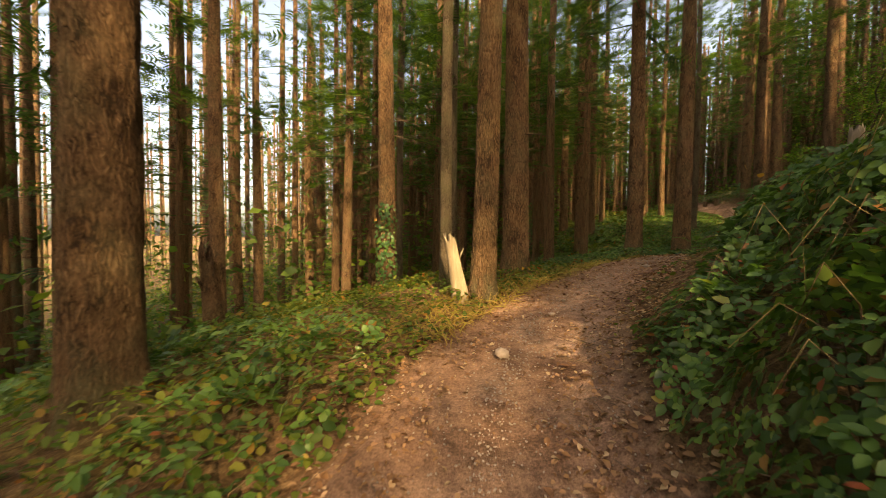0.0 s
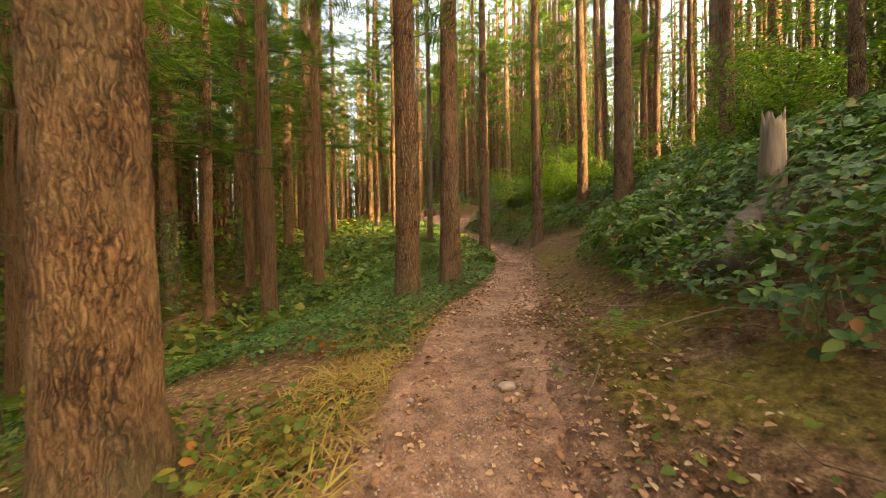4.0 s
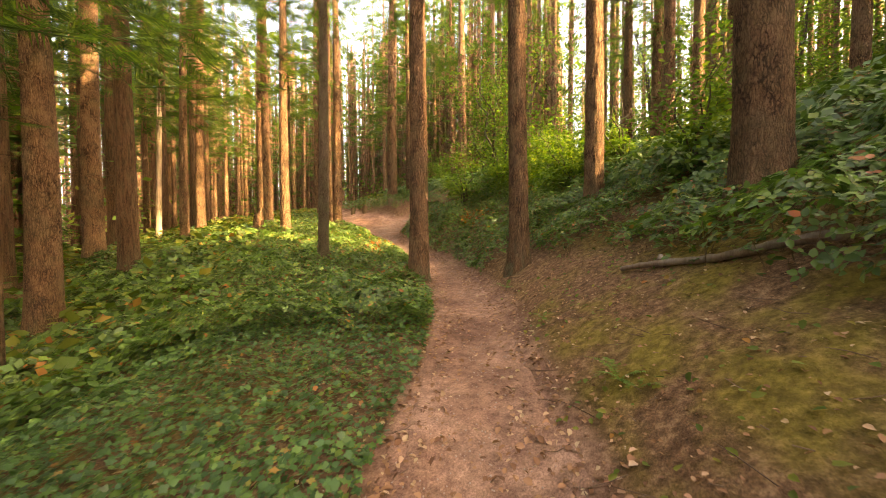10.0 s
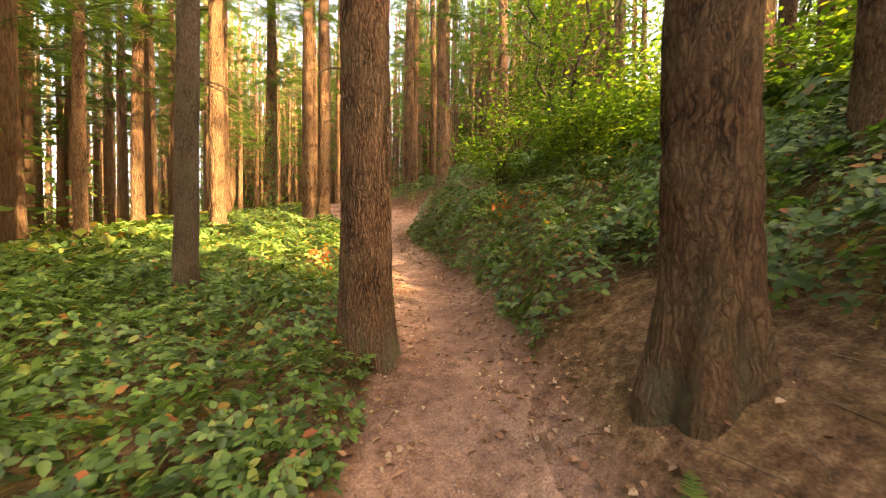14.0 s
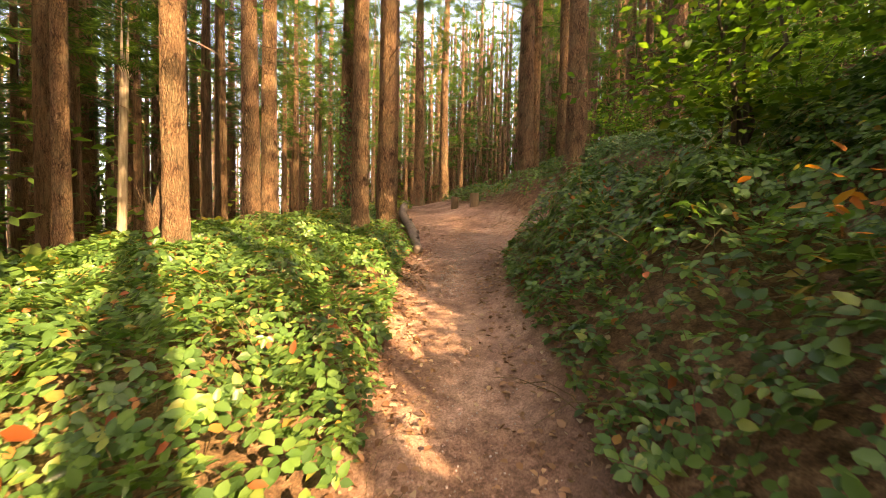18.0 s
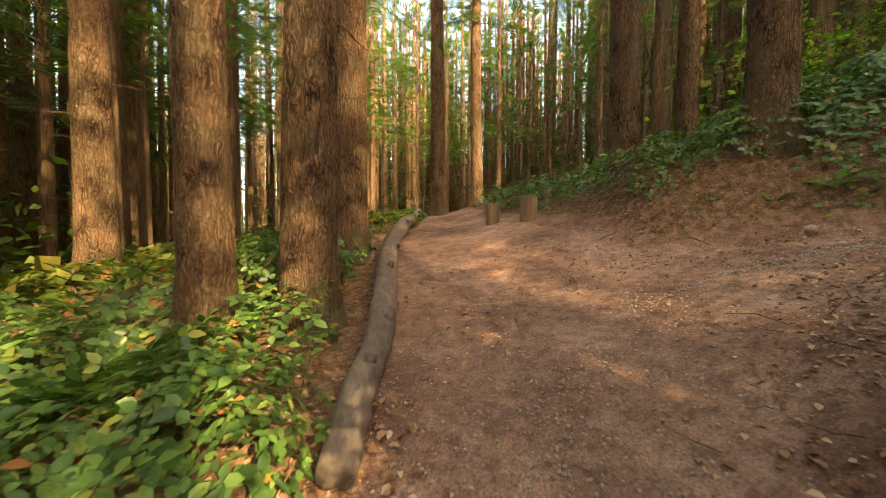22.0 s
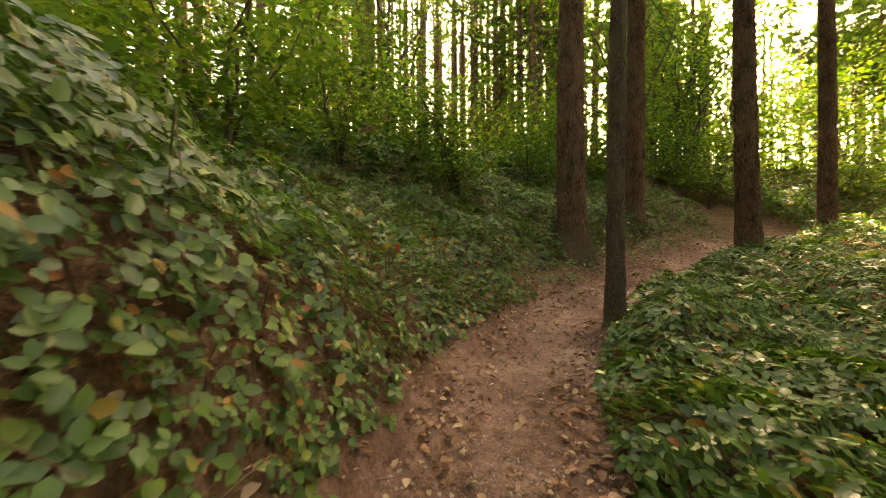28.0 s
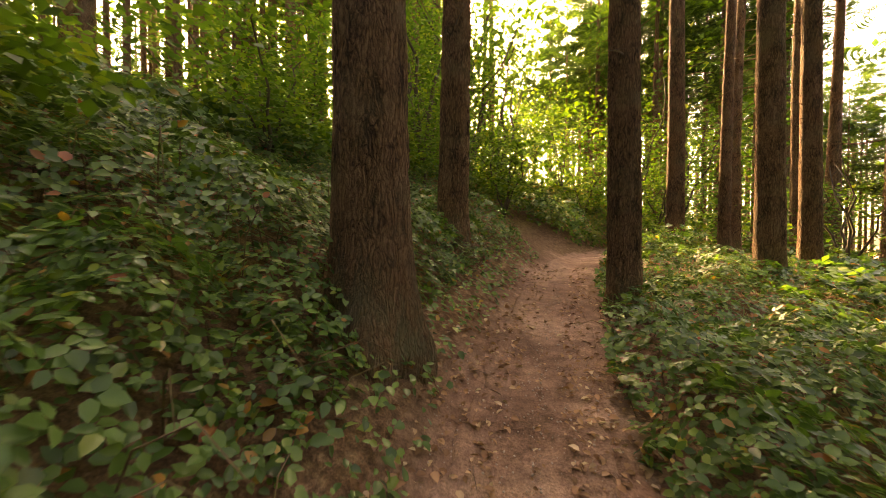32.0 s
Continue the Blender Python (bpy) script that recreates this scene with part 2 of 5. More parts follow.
def floor_material():
    """Forest floor: brown needles and soil, with moss where the mesh says so."""
    m, t, b = shader("forest_floor")
    v = coords(t)
    big, fine, grit = noise_tex(t, v, 1.3, 5), noise_tex(t, v, 12, 6, .7), noise_tex(t, v, 70, 4, .7)
    soil = ramp(t, fine, (.32, (.06, .036, .022)), (.5, (.165, .1, .062)), (.66, (.3, .2, .125)))
    soil = blend(t, .45, soil, ramp(t, grit, (.35, (.1, .08, .06)), (.66, (.9, .8, .7))), "OVERLAY")
    moss = ramp(t, fine, (.3, (.07, .062, .012)), (.55, (.19, .165, .024)), (.75, (.31, .25, .042)))
    at = t.nodes.new("ShaderNodeAttribute")
    at.attribute_name = "moss"
    fac = t.nodes.new("ShaderNodeMath")
    fac.operation, fac.use_clamp = "MULTIPLY_ADD", True
    s = t.nodes.new("ShaderNodeMath")
    s.operation, s.use_clamp = "MULTIPLY_ADD", True
    t.links.new(big, s.inputs[0])
    s.inputs[1].default_value, s.inputs[2].default_value = 6.0, -2.55
    t.links.new(at.outputs["Fac"], fac.inputs[0]), t.links.new(s.outputs[0], fac.inputs[1])
    fac.inputs[2].default_value = 0.0
    bare = t.nodes.new("ShaderNodeAttribute")
    bare.attribute_name = "bare"
    dirt = dirt_colour(t, v)[0]
    bf = t.nodes.new("ShaderNodeMath")
    bf.operation, bf.use_clamp = "MULTIPLY_ADD", True
    t.links.new(fine, bf.inputs[0])
    bf.inputs[1].default_value = 1.2
    off = t.nodes.new("ShaderNodeMath")
    off.operation = "MULTIPLY_ADD"
    t.links.new(bare.outputs["Fac"], off.inputs[0])
    off.inputs[1].default_value, off.inputs[2].default_value = 2.0, -1.6
    t.links.new(off.outputs[0], bf.inputs[2])
    t.links.new(blend(t, bf.outputs[0], blend(t, fac.outputs[0], soil, moss), dirt), b.inputs["Base Color"])
    b.inputs["Roughness"].default_value = 1.0
    b.inputs["Specular IOR Level"].default_value = .15
    mix = t.nodes.new("ShaderNodeMath")
    mix.operation = "ADD"
    t.links.new(fine, mix.inputs[0]), t.links.new(grit, mix.inputs[1])
    bump(t, b, mix.outputs[0], .75, .032)
    return m


def bark_material(name, ridge, mid, furrow, lichen=.3, coarse=1.0):
    """Furrowed conifer bark: long broken ridges with dark cracks between them."""
    m, t, b = shader(name)
    v, v2, v3 = coords(t, (1, 1, .2)), coords(t), coords(t, (1, 1, .5))
    warp = t.nodes.new("ShaderNodeTexNoise")
    warp.inputs["Scale"].default_value, warp.inputs["Detail"].default_value = 11, 6
    t.links.new(v3, warp.inputs["Vector"])
    vec = blend(t, .12, v, warp.outputs["Color"], "ADD")
    plates = t.nodes.new("ShaderNodeTexVoronoi")
    plates.feature = "DISTANCE_TO_EDGE"
    plates.inputs["Scale"].default_value = 30 / coarse
    t.links.new(vec, plates.inputs["Vector"])
    flakes = noise_tex(t, vec, 40 / coarse, 5, .65)
    width = noise_tex(t, v3, 5, 3)
    open_ = t.nodes.new("ShaderNodeMath")
    open_.operation = "MULTIPLY_ADD"
    t.links.new(width, open_.inputs[0])
    open_.inputs[1].default_value, open_.inputs[2].default_value = -.8, .34
    edge = t.nodes.new("ShaderNodeMath")
    edge.operation = "ADD"
    t.links.new(plates.outputs["Distance"], edge.inputs[0]), t.links.new(open_.outputs[0], edge.inputs[1])
    hgt = t.nodes.new("ShaderNodeMath")
    hgt.operation, hgt.use_clamp = "MULTIPLY_ADD", True
    t.links.new(flakes, hgt.inputs[0])
    hgt.inputs[1].default_value = .7
    t.links.new(edge.outputs[0], hgt.inputs[2])
    fine, blotch = noise_tex(t, v3, 70, 6, .75), noise_tex(t, v2, 2.2, 4)
    c = ramp(t, hgt.outputs[0], (.2, furrow), (.4, mid), (.66, ridge))
    c = blend(t, .55, c, ramp(t, fine, (.28, (.2, .17, .15)), (.72, (.86, .8, .75))), "OVERLAY")
    grey = ramp(t, blotch, (.46, (0, 0, 0)), (.68, (1, 1, 1)))
    sc = t.nodes.new("ShaderNodeMath")
    sc.operation = "MULTIPLY"
    t.links.new(grey, sc.inputs[0])
    sc.inputs[1].default_value = lichen
    c = blend(t, sc.outputs[0], c, (.17, .165, .1))
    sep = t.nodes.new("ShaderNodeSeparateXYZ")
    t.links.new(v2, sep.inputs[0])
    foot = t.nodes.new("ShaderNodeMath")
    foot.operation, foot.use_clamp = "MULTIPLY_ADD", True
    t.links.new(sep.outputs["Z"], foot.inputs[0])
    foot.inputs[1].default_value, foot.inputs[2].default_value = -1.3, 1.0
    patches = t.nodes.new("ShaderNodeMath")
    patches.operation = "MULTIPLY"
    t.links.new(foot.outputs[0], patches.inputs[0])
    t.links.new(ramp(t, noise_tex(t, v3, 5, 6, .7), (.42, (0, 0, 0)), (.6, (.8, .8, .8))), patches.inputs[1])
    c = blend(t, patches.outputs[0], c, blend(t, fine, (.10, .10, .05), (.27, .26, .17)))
    oi = t.nodes.new("ShaderNodeObjectInfo")
    c = blend(t, .5, c, ramp(t, oi.outputs["Random"], (0, (.40, .36, .34)), (1, (.58, .53, .49))), "OVERLAY")
    t.links.new(c, b.inputs["Base Color"])
    b.inputs["Roughness"].default_value = .95
    b.inputs["Specular IOR Level"].default_value = .15
    mix = t.nodes.new("ShaderNodeMath")
    mix.operation = "MULTIPLY_ADD"
    t.links.new(hgt.outputs[0], mix.inputs[0])
    mix.inputs[1].default_value = 2.0
    t.links.new(fine, mix.inputs[2])
    bump(t, b, mix.outputs[0], 1.0, .045)
    return m


def leaf_material(name, stops, rough=.5, thin=.35, per_object=False):
    """Thin leaves: light passes through. Colours by leaf."""
    m, t, b = shader(name)
    g = t.nodes.new("ShaderNodeNewGeometry")
    c = ramp(t, g.outputs["Random Per Island"], *stops)
    v = coords(t)
    c = blend(t, .4, c, ramp(t, noise_tex(t, v, .8, 3), (.35, (.34, .34, .32)), (.65, (.68, .66, .55))), "OVERLAY")
    t.links.new(c, b.inputs["Base Color"])
    b.inputs["Roughness"].default_value = rough
    b.inputs["Specular IOR Level"].default_value = .36
    tr = t.nodes.new("ShaderNodeBsdfTranslucent")
    t.links.new(blend(t, 1.0, c, (1.5, 1.75, .8), "MULTIPLY"), tr.inputs["Color"])
    mx = t.nodes.new("ShaderNodeMixShader")
    mx.inputs[0].default_value = thin
    t.links.new(b.outputs[0], mx.inputs[1]), t.links.new(tr.outputs[0], mx.inputs[2])
    t.links.new(mx.outputs[0], t.nodes["Material Output"].inputs["Surface"])
    return m


def plain_material(name, a, b_, scale=14, rough=.9, stretch=(1, 1, 1), relief=.5):
    m, t, b = shader(name)
    v = coords(t, stretch)
    f = noise_tex(t, v, scale, 6, .65)
    c = blend(t, .4, ramp(t, f, (.3, a), (.7, b_)), ramp(t, noise_tex(t, v, scale * .12, 3), (.35, (.36, .36, .36)), (.65, (.62, .62, .62))), "OVERLAY")
    t.links.new(c, b.inputs["Base Color"])
    b.inputs["Roughness"].default_value = rough
    b.inputs["Specular IOR Level"].default_value = .25
    bump(t, b, f, relief, .015)
    return m


DIRT = dirt_material("trail_dirt")
FLOOR = floor_material()
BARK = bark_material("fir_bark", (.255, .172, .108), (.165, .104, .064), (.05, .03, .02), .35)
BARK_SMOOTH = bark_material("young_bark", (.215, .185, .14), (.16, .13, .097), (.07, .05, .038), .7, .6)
BARK_DARK = plain_material("maple_bark", (.05, .04, .03), (.12, .1, .075), 20, stretch=(1, 1, .3))
POSTWOOD = plain_material("post_wood", (.105, .07, .042), (.2, .14, .085), 26, stretch=(1, 1, .08))
DEADWOOD = plain_material("weathered_wood", (.13, .10, .075), (.26, .21, .16), 30, stretch=(1, 1, .08))
# pale split wood; on the tall snag the paleness stands for sunlight
PALEWOOD = plain_material("split_and_sunlit_wood", (.17, .13, .09), (.33, .265, .19), 26, stretch=(1, 1, .08))
LOGWOOD = plain_material("log_bark", (.08, .06, .05), (.18, .14, .112), 18, stretch=(1, .3, 1))
STONE = plain_material("stone", (.27, .21, .175), (.44, .36, .31), 20)
TWIG = plain_material("twig", (.10, .065, .045), (.22, .15, .105), 40)
STEM = plain_material("stem", (.10, .06, .04), (.17, .13, .05), 30)
BRAMBLE = leaf_material("bramble_leaf", [(0, (.03, .07, .022)), (.45, (.065, .14, .038)), (.88, (.12, .21, .055)), (.955, (.19, .23, .06)),
                                         (.975, (.30, .18, .05)), (1, (.30, .08, .04))], .36)
SALAL = leaf_material("salal_leaf", [(0, (.028, .072, .024)), (.5, (.055, .128, .038)), (.93, (.105, .19, .052)), (.975, (.18, .21, .05)), (1, (.28, .12, .05))], .42, .28)
IVY = leaf_material("ivy_leaf", [(0, (.026, .072, .03)), (.5, (.055, .135, .048)), (.9, (.1, .195, .058)), (.97, (.18, .21, .06)), (1, (.30, .12, .05))], .36)
HERB = leaf_material("herb_leaf", [(0, (.04, .08, .015)), (.5, (.085, .13, .025)), (.85, (.15, .17, .035)), (.95, (.24, .18, .05)), (1, (.30, .10, .03))], .6, .4)
SHRUB = leaf_material("shrub_leaf", [(0, (.04, .09, .018)), (.5, (.075, .145, .028)), (.85, (.13, .2, .04)), (1, (.22, .24, .05))], .5, .5)
NEEDLE = leaf_material("fir_needles", [(0, (.025, .055, .018)), (.6, (.05, .095, .025)), (1, (.1, .145, .03))], .6, .45)
ORANGE = leaf_material("autumn_leaf", [(0, (.24, .06, .02)), (.6, (.32, .105, .028)), (1, (.38, .21, .055))], .5, .5)
LITTER = leaf_material("dry_leaf", [(0, (.13, .06, .035)), (.45, (.25, .13, .075)), (.75, (.36, .2, .13)), (1, (.46, .34, .25))], .7, .15)
STRAW = leaf_material("dry_grass", [(0, (.22, .14, .05)), (.7, (.38, .26, .1)), (1, (.3, .3, .07))], .7, .3)
FERN = leaf_material("fern_frond", [(0, (.05, .12, .02)), (.7, (.09, .18, .03)), (1, (.16, .22, .04))], .5, .45)


# ---- mesh helpers ----
def tri_mesh(name, verts, tris, smooth=False):
    """A mesh of triangles from arrays."""
    me = bpy.data.meshes.new(name)
    verts, tris = np.asarray(verts, np.float32), np.asarray(tris, np.int32)
    me.vertices.add(len(verts)), me.loops.add(tris.size), me.polygons.add(len(tris))
    me.vertices.foreach_set("co", verts.ravel())
    me.loops.foreach_set("vertex_index", tris.ravel())
    me.polygons.foreach_set("loop_start", np.arange(0, tris.size, 3, dtype=np.int32))
    if smooth:
        me.polygons.foreach_set("use_smooth", np.ones(len(tris), bool))
    me.update(calc_edges=True)
    return me


def quads(a, b, closed):
    """Triangles of a grid of a rows by b columns."""
    i, j = np.meshgrid(np.arange(a - 1), np.arange(b if closed else b - 1), indexing="ij")
    i, j = i.ravel(), j.ravel()
    k = (j + 1) % b
    p, q, r, s = i * b + j, i * b + k, (i + 1) * b + k, (i + 1) * b + j
    return np.concatenate([np.stack([p, q, r], 1), np.stack([p, r, s], 1)])


def part(name, me, material, parent=None, label=""):
    """One mesh object, under a thing or a part."""
    ob = new(name, me)
    if not me.materials:
        me.materials.append(material)
    if parent:
        ob.parent = parent
    if label:
        ob["label"] = label
    return ob


def thing(name, x, y, z, label, category, group="", kind="", turn=0.0, scale=1.0):
    ob = tagged(new(name), label, category, group, kind)
    ob.matrix_basis = pose(x, y, z, 0, 0, turn) @ Matrix.Scale(scale, 4)
    return ob


def tube(points, radii, sides=8, cap=True):
    """A tube along points."""
    pts, rad = np.asarray(points, float), np.asarray(radii, float)
    t = np.gradient(pts, axis=0)
    t /= np.maximum(np.linalg.norm(t, axis=1)[:, None], 1e-9)
    ref = np.where(np.abs(t[:, 2:3]) > .9, [[1.0, 0, 0]], [[0, 0, 1.0]])
    a = np.cross(t, ref)
    a /= np.linalg.norm(a, axis=1)[:, None]
    b = np.cross(t, a)
    ang = np.arange(sides) * 2 * math.pi / sides
    ring = a[:, None] * np.cos(ang)[None, :, None] + b[:, None] * np.sin(ang)[None, :, None]
    v = (pts[:, None] + ring * rad[:, None, None]).reshape(-1, 3)
    f = quads(len(pts), sides, True)
    if cap:
        n = len(v)
        v = np.concatenate([v, pts[:1], pts[-1:]])
        k = np.arange(sides)
        f = np.concatenate([f, np.stack([k, np.full(sides, n), (k + 1) % sides], 1),
                            np.stack([(len(pts) - 1) * sides + (k + 1) % sides, np.full(sides, n + 1), (len(pts) - 1) * sides + k], 1)])
    return v, f


def join(pieces):
    vs, fs, n = [], [], 0
    for v, f in pieces:
        vs.append(v), fs.append(np.asarray(f) + n)
        n += len(v)
    return np.concatenate(vs), np.concatenate(fs)


HEX = (np.array([(0, 0, 0), (.33, .28, .05), (.3, .66, .04), (0, 1, -.06), (-.3, .66, .04), (-.33, .28, .05), (0, .5, -.03)]),
       np.array([(0, 1, 6), (1, 2, 6), (2, 3, 6), (3, 4, 6), (4, 5, 6), (5, 0, 6)]))
KITE = (np.array([(0, 0, 0), (.36, .45, .05), (0, 1, -.05), (-.36, .45, .05)]), np.array([(0, 1, 2), (0, 2, 3)]))


def spun(shape, degrees, dx=0.0, dy=0.0, size=1.0):
    a = radians(degrees)
    v = shape[0] * size
    return np.stack([v[:, 0] * math.cos(a) - v[:, 1] * math.sin(a) + dx, v[:, 0] * math.sin(a) + v[:, 1] * math.cos(a) + dy, v[:, 2]], 1), shape[1]


OVAL = (np.array([(0, 0, 0), (.31, .26, .07), (.27, .64, .05), (0, 1, -.08), (-.27, .64, .05), (-.31, .26, .07)]), np.array([(0, 1, 2), (0, 2, 3), (0, 3, 4), (0, 4, 5)]))
SPRIG = join([spun(OVAL, 0, 0, .12, .84), spun(OVAL, 74, -.06, 0, .7), spun(OVAL, -74, .06, 0, .7)])
TWIN = join([spun(OVAL, 24, 0, .05, .9), spun(OVAL, -52, .05, -.1, .75)])
SPRIG3 = join([spun(KITE, 0, 0, .1, .85), spun(KITE, 78, -.06, 0, .75), spun(KITE, -78, .06, 0, .75)])
IVYLEAF = (np.array([(0, 0, 0), (.42, -.02, .04), (.3, .38, .05), (.46, .62, .0), (.1, .66, .04), (0, 1, -.05), (-.1, .66, .04), (-.46, .62, 0), (-.3, .38, .05), (-.42, -.02, .04)]),
           np.array([(0, 1, 2), (2, 3, 4), (4, 5, 6), (6, 7, 8), (8, 9, 0), (0, 2, 8), (2, 4, 8), (4, 6, 8)]))
BLADE = (np.array([(-.03, 0, 0), (.03, 0, 0), (.02, .55, .1), (-.02, .55, .1), (0, 1, -.05)]), np.array([(0, 1, 2), (0, 2, 3), (3, 2, 4)]))


def scatter(shape, pos, normal, size, rng, forward=None):
    """Copies of a small flat shape at places, facing along normals, as arrays."""
    v0, f0 = shape
    n = normal / np.linalg.norm(normal, axis=1)[:, None]
    f = rng.normal(size=n.shape) if forward is None else forward
    y = f - (f * n).sum(1)[:, None] * n
    y /= np.maximum(np.linalg.norm(y, axis=1)[:, None], 1e-6)
    x = np.cross(y, n)
    v = pos[:, None] + size[:, None, None] * (v0[None, :, :1] * x[:, None] + v0[None, :, 1:2] * y[:, None] + v0[None, :, 2:] * n[:, None])
    tris = (f0[None] + (np.arange(len(pos)) * len(v0))[:, None, None]).reshape(-1, 3)
    return v.reshape(-1, 3), tris


# ---- ground: one sheet to the horizon ----
def axis_lines(lo, hi, step, out):
    core = np.arange(lo, hi + step / 2, step)
    grow, d, s = [], 0.0, step
    while d < out:
        s *= 1.22
        d += s
        grow.append(d)
    g = np.array(grow)
    return np.concatenate([(lo - g)[::-1], core, hi + g])


def build_ground():
    xs, ys = axis_lines(-5, 31, .2, 900), axis_lines(-4, 35, .2, 900)
    gx, gy = np.meshgrid(xs, ys, indexing="ij")
    x, y = gx.ravel(), gy.ravel()
    z = ground(x, y)
    gap, idx, side = trail_gap(x, y)
    z -= np.clip(-gap - .02, 0, .12) * .6
    me = tri_mesh("ground", np.stack([x, y, z], 1), quads(len(xs), len(ys), False)[:, ::-1], True)
    mossy = .72 * np.exp(-((idx - 11.3) / 1.9) ** 2) * (side > 0) * np.clip((gap - .05) / .35, 0, 1) * np.clip((3.4 - gap) / 1.2, 0, 1)
    mossy = np.maximum(mossy, .75 * np.exp(-((idx - 7.6) / 1.2) ** 2) * np.clip((gap - .1) / .3, 0, 1) * np.clip((2.5 - gap) / 1, 0, 1))
    mossy = np.maximum(mossy, .35 * np.clip((gap - .6) / 1, 0, 1))
    bare = (idx < 29.5) * np.clip(1.3 - (gap - .02) / (.42 + .3 * np.exp(-((idx - 19.8) / 1.5) ** 2)), 0, 1)
    bare *= 1 - .75 * (side < 0) * np.exp(-((idx - 23.2) / 1.3) ** 2) * np.clip((gap - .12) / .25, 0, 1)
    me.attributes.new("bare", "FLOAT", "POINT").data.foreach_set("value", bare.astype(np.float32))
    a = me.attributes.new("moss", "FLOAT", "POINT")
    a.data.foreach_set("value", mossy.astype(np.float32))
    tagged(part("ground", me, FLOOR), "brown forest floor of soil, needles and patchy moss on a hillside", "ground", kind="structure")


def trail_strip(name, line, half, label, lift=.0):
    """A bare dirt strip that dips under the forest floor along its ragged edges."""
    line = np.asarray(line, float)
    t = np.gradient(line, axis=0)
    t /= np.linalg.norm(t, axis=1)[:, None]
    n = np.stack([t[:, 1], -t[:, 0]], 1)
    s = np.concatenate([[0], np.cumsum(np.linalg.norm(np.diff(line, axis=0), axis=1))])
    u = np.array([-1.12, -1, -.93, -.82, -.66, -.5, -.33, -.16, 0, .16, .33, .5, .66, .82, .93, 1, 1.12])
    wl = half * (.8 + .34 * vnoise(s, s * 0, .9, 11) + .24 * vnoise(s, s * 0, .22, 12))
    wr = half * (.8 + .34 * vnoise(s, s * 0, .9, 13) + .24 * vnoise(s, s * 0, .22, 14))
    off = np.where(u[None] < 0, u[None] * wl[:, None], u[None] * wr[:, None])
    x, y = line[:, :1] + n[:, :1] * off, line[:, 1:] + n[:, 1:] * off
    z = slope_height(x.ravel(), y.ravel()).reshape(x.shape)
    r = np.abs(u)[None]
    z += .022 + lift + (vnoise(x, y, .3, 3) - .5) * .018 + (vnoise(x, y, .09, 21) - .5) * .014 + (vnoise(x, y, .8, 22) - .5) * .03
    z -= .03 * np.cos(np.clip(r, 0, 1) * math.pi / 2) + np.clip(r - .93, 0, 1) * .55
    ends = np.minimum(s, s[-1] - s)
    z -= .1 * np.clip(1 - ends / .9, 0, 1)[:, None] ** 2
    me = tri_mesh(name, np.stack([x, y, z], 2).reshape(-1, 3), quads(len(line), len(u), False)[:, ::-1], True)
    return tagged(part(name, me, DIRT), label, "path", kind="structure")


build_ground()
fine = np.arange(0, len(LINE) - 1, .5)
trail_strip("path", np.stack([np.interp(fine, np.arange(len(LINE)), LINE[:, k]) for k in (0, 1)], 1),
            np.interp(fine, np.arange(len(LINE)), HWD) * .82, "reddish brown bare dirt trail strewn with grit and dry leaves")
q = np.linspace(0, len(SPUR) - 1, 110)
trail_strip("path", np.stack([np.interp(q, np.arange(len(SPUR)), SPUR[:, k]) for k in (0, 1)], 1),
            np.interp(q, np.arange(len(SPUR)), SPUR[:, 2]) * .95, "bare dirt side trail leading on past a fallen log", -.02)


# ---- trees ----
def trunk_mesh(r, height, sides, rings, relief, seed, lean=0.0, flare=.42, sway=.05):
    """A tapered trunk with a flared foot and furrowed bark. Its foot is sunk in the ground."""
    h = np.concatenate([np.linspace(-1.0, min(7.0, height * .4), rings), np.linspace(min(7.0, height * .4) + .6, height, 10)])
    rnd = random.Random(seed)
    p1, p2 = rnd.uniform(0, 6), rnd.uniform(0, 6)
    cx = sway * np.sin(h * .35 + p1) - sway * math.sin(p1) + lean * h
    cy = sway * np.sin(h * .29 + p2) - sway * math.sin(p2)
    ang = np.arange(sides) * 2 * math.pi / sides
    rad = r * np.clip(1 - h / (height * 1.08), .06, 1) + r * flare * np.exp(-np.clip(h + .1, 0, 9) / .32)
    rad = np.repeat(rad[:, None], sides, 1)
    lobes = 1 + .16 * np.exp(-np.clip(h, 0, 9) / .35)[:, None] * np.sin(ang * rnd.choice((4, 5, 6)) + p1)[None]
    rad *= lobes * (1 + .03 * np.sin(2 * ang + p2)[None])
    if relief:
        for i in range(len(h)):
            if h[i] > 7.5:
                break
            for j in range(sides):
                c, s = math.cos(ang[j]), math.sin(ang[j])
                q = (c * r * 15 + seed, s * r * 15, h[i] * 2.6)
                w = noise.noise(Vector((c * r * 9, s * r * 9 + seed, h[i] * 4)))
                n = abs(noise.noise(Vector((q[0] + w * .5, q[1] + w * .5, q[2]))))
                rad[i, j] += relief * (min(n, .35) - .22) * 2.2
    v = np.stack([cx[:, None] + rad * np.cos(ang), cy[:, None] + rad * np.sin(ang), np.repeat(h[:, None], sides, 1)], 2).reshape(-1, 3)
    return tri_mesh("trunk", v, quads(len(h), sides, True), True)


def spray_shape(k, wide):
    """A flat fir spray: a twig with side twigs."""
    tw = []
    for i in range(k):
        y = i / k
        ln = .46 * (1 - y) + .1
        for sgn in (-1, 1):
            tw.append(((sgn * .01, y, 0), (sgn * ln, y + ln * .55, -.05 * ln), (sgn * .012, y + wide, .01)))
    tw.append(((-.02, 0, .01), (0, 1.08, -.04), (.02, 0, .01)))
    v = np.array(tw).reshape(-1, 3)
    return v, np.arange(len(v)).reshape(-1, 3)


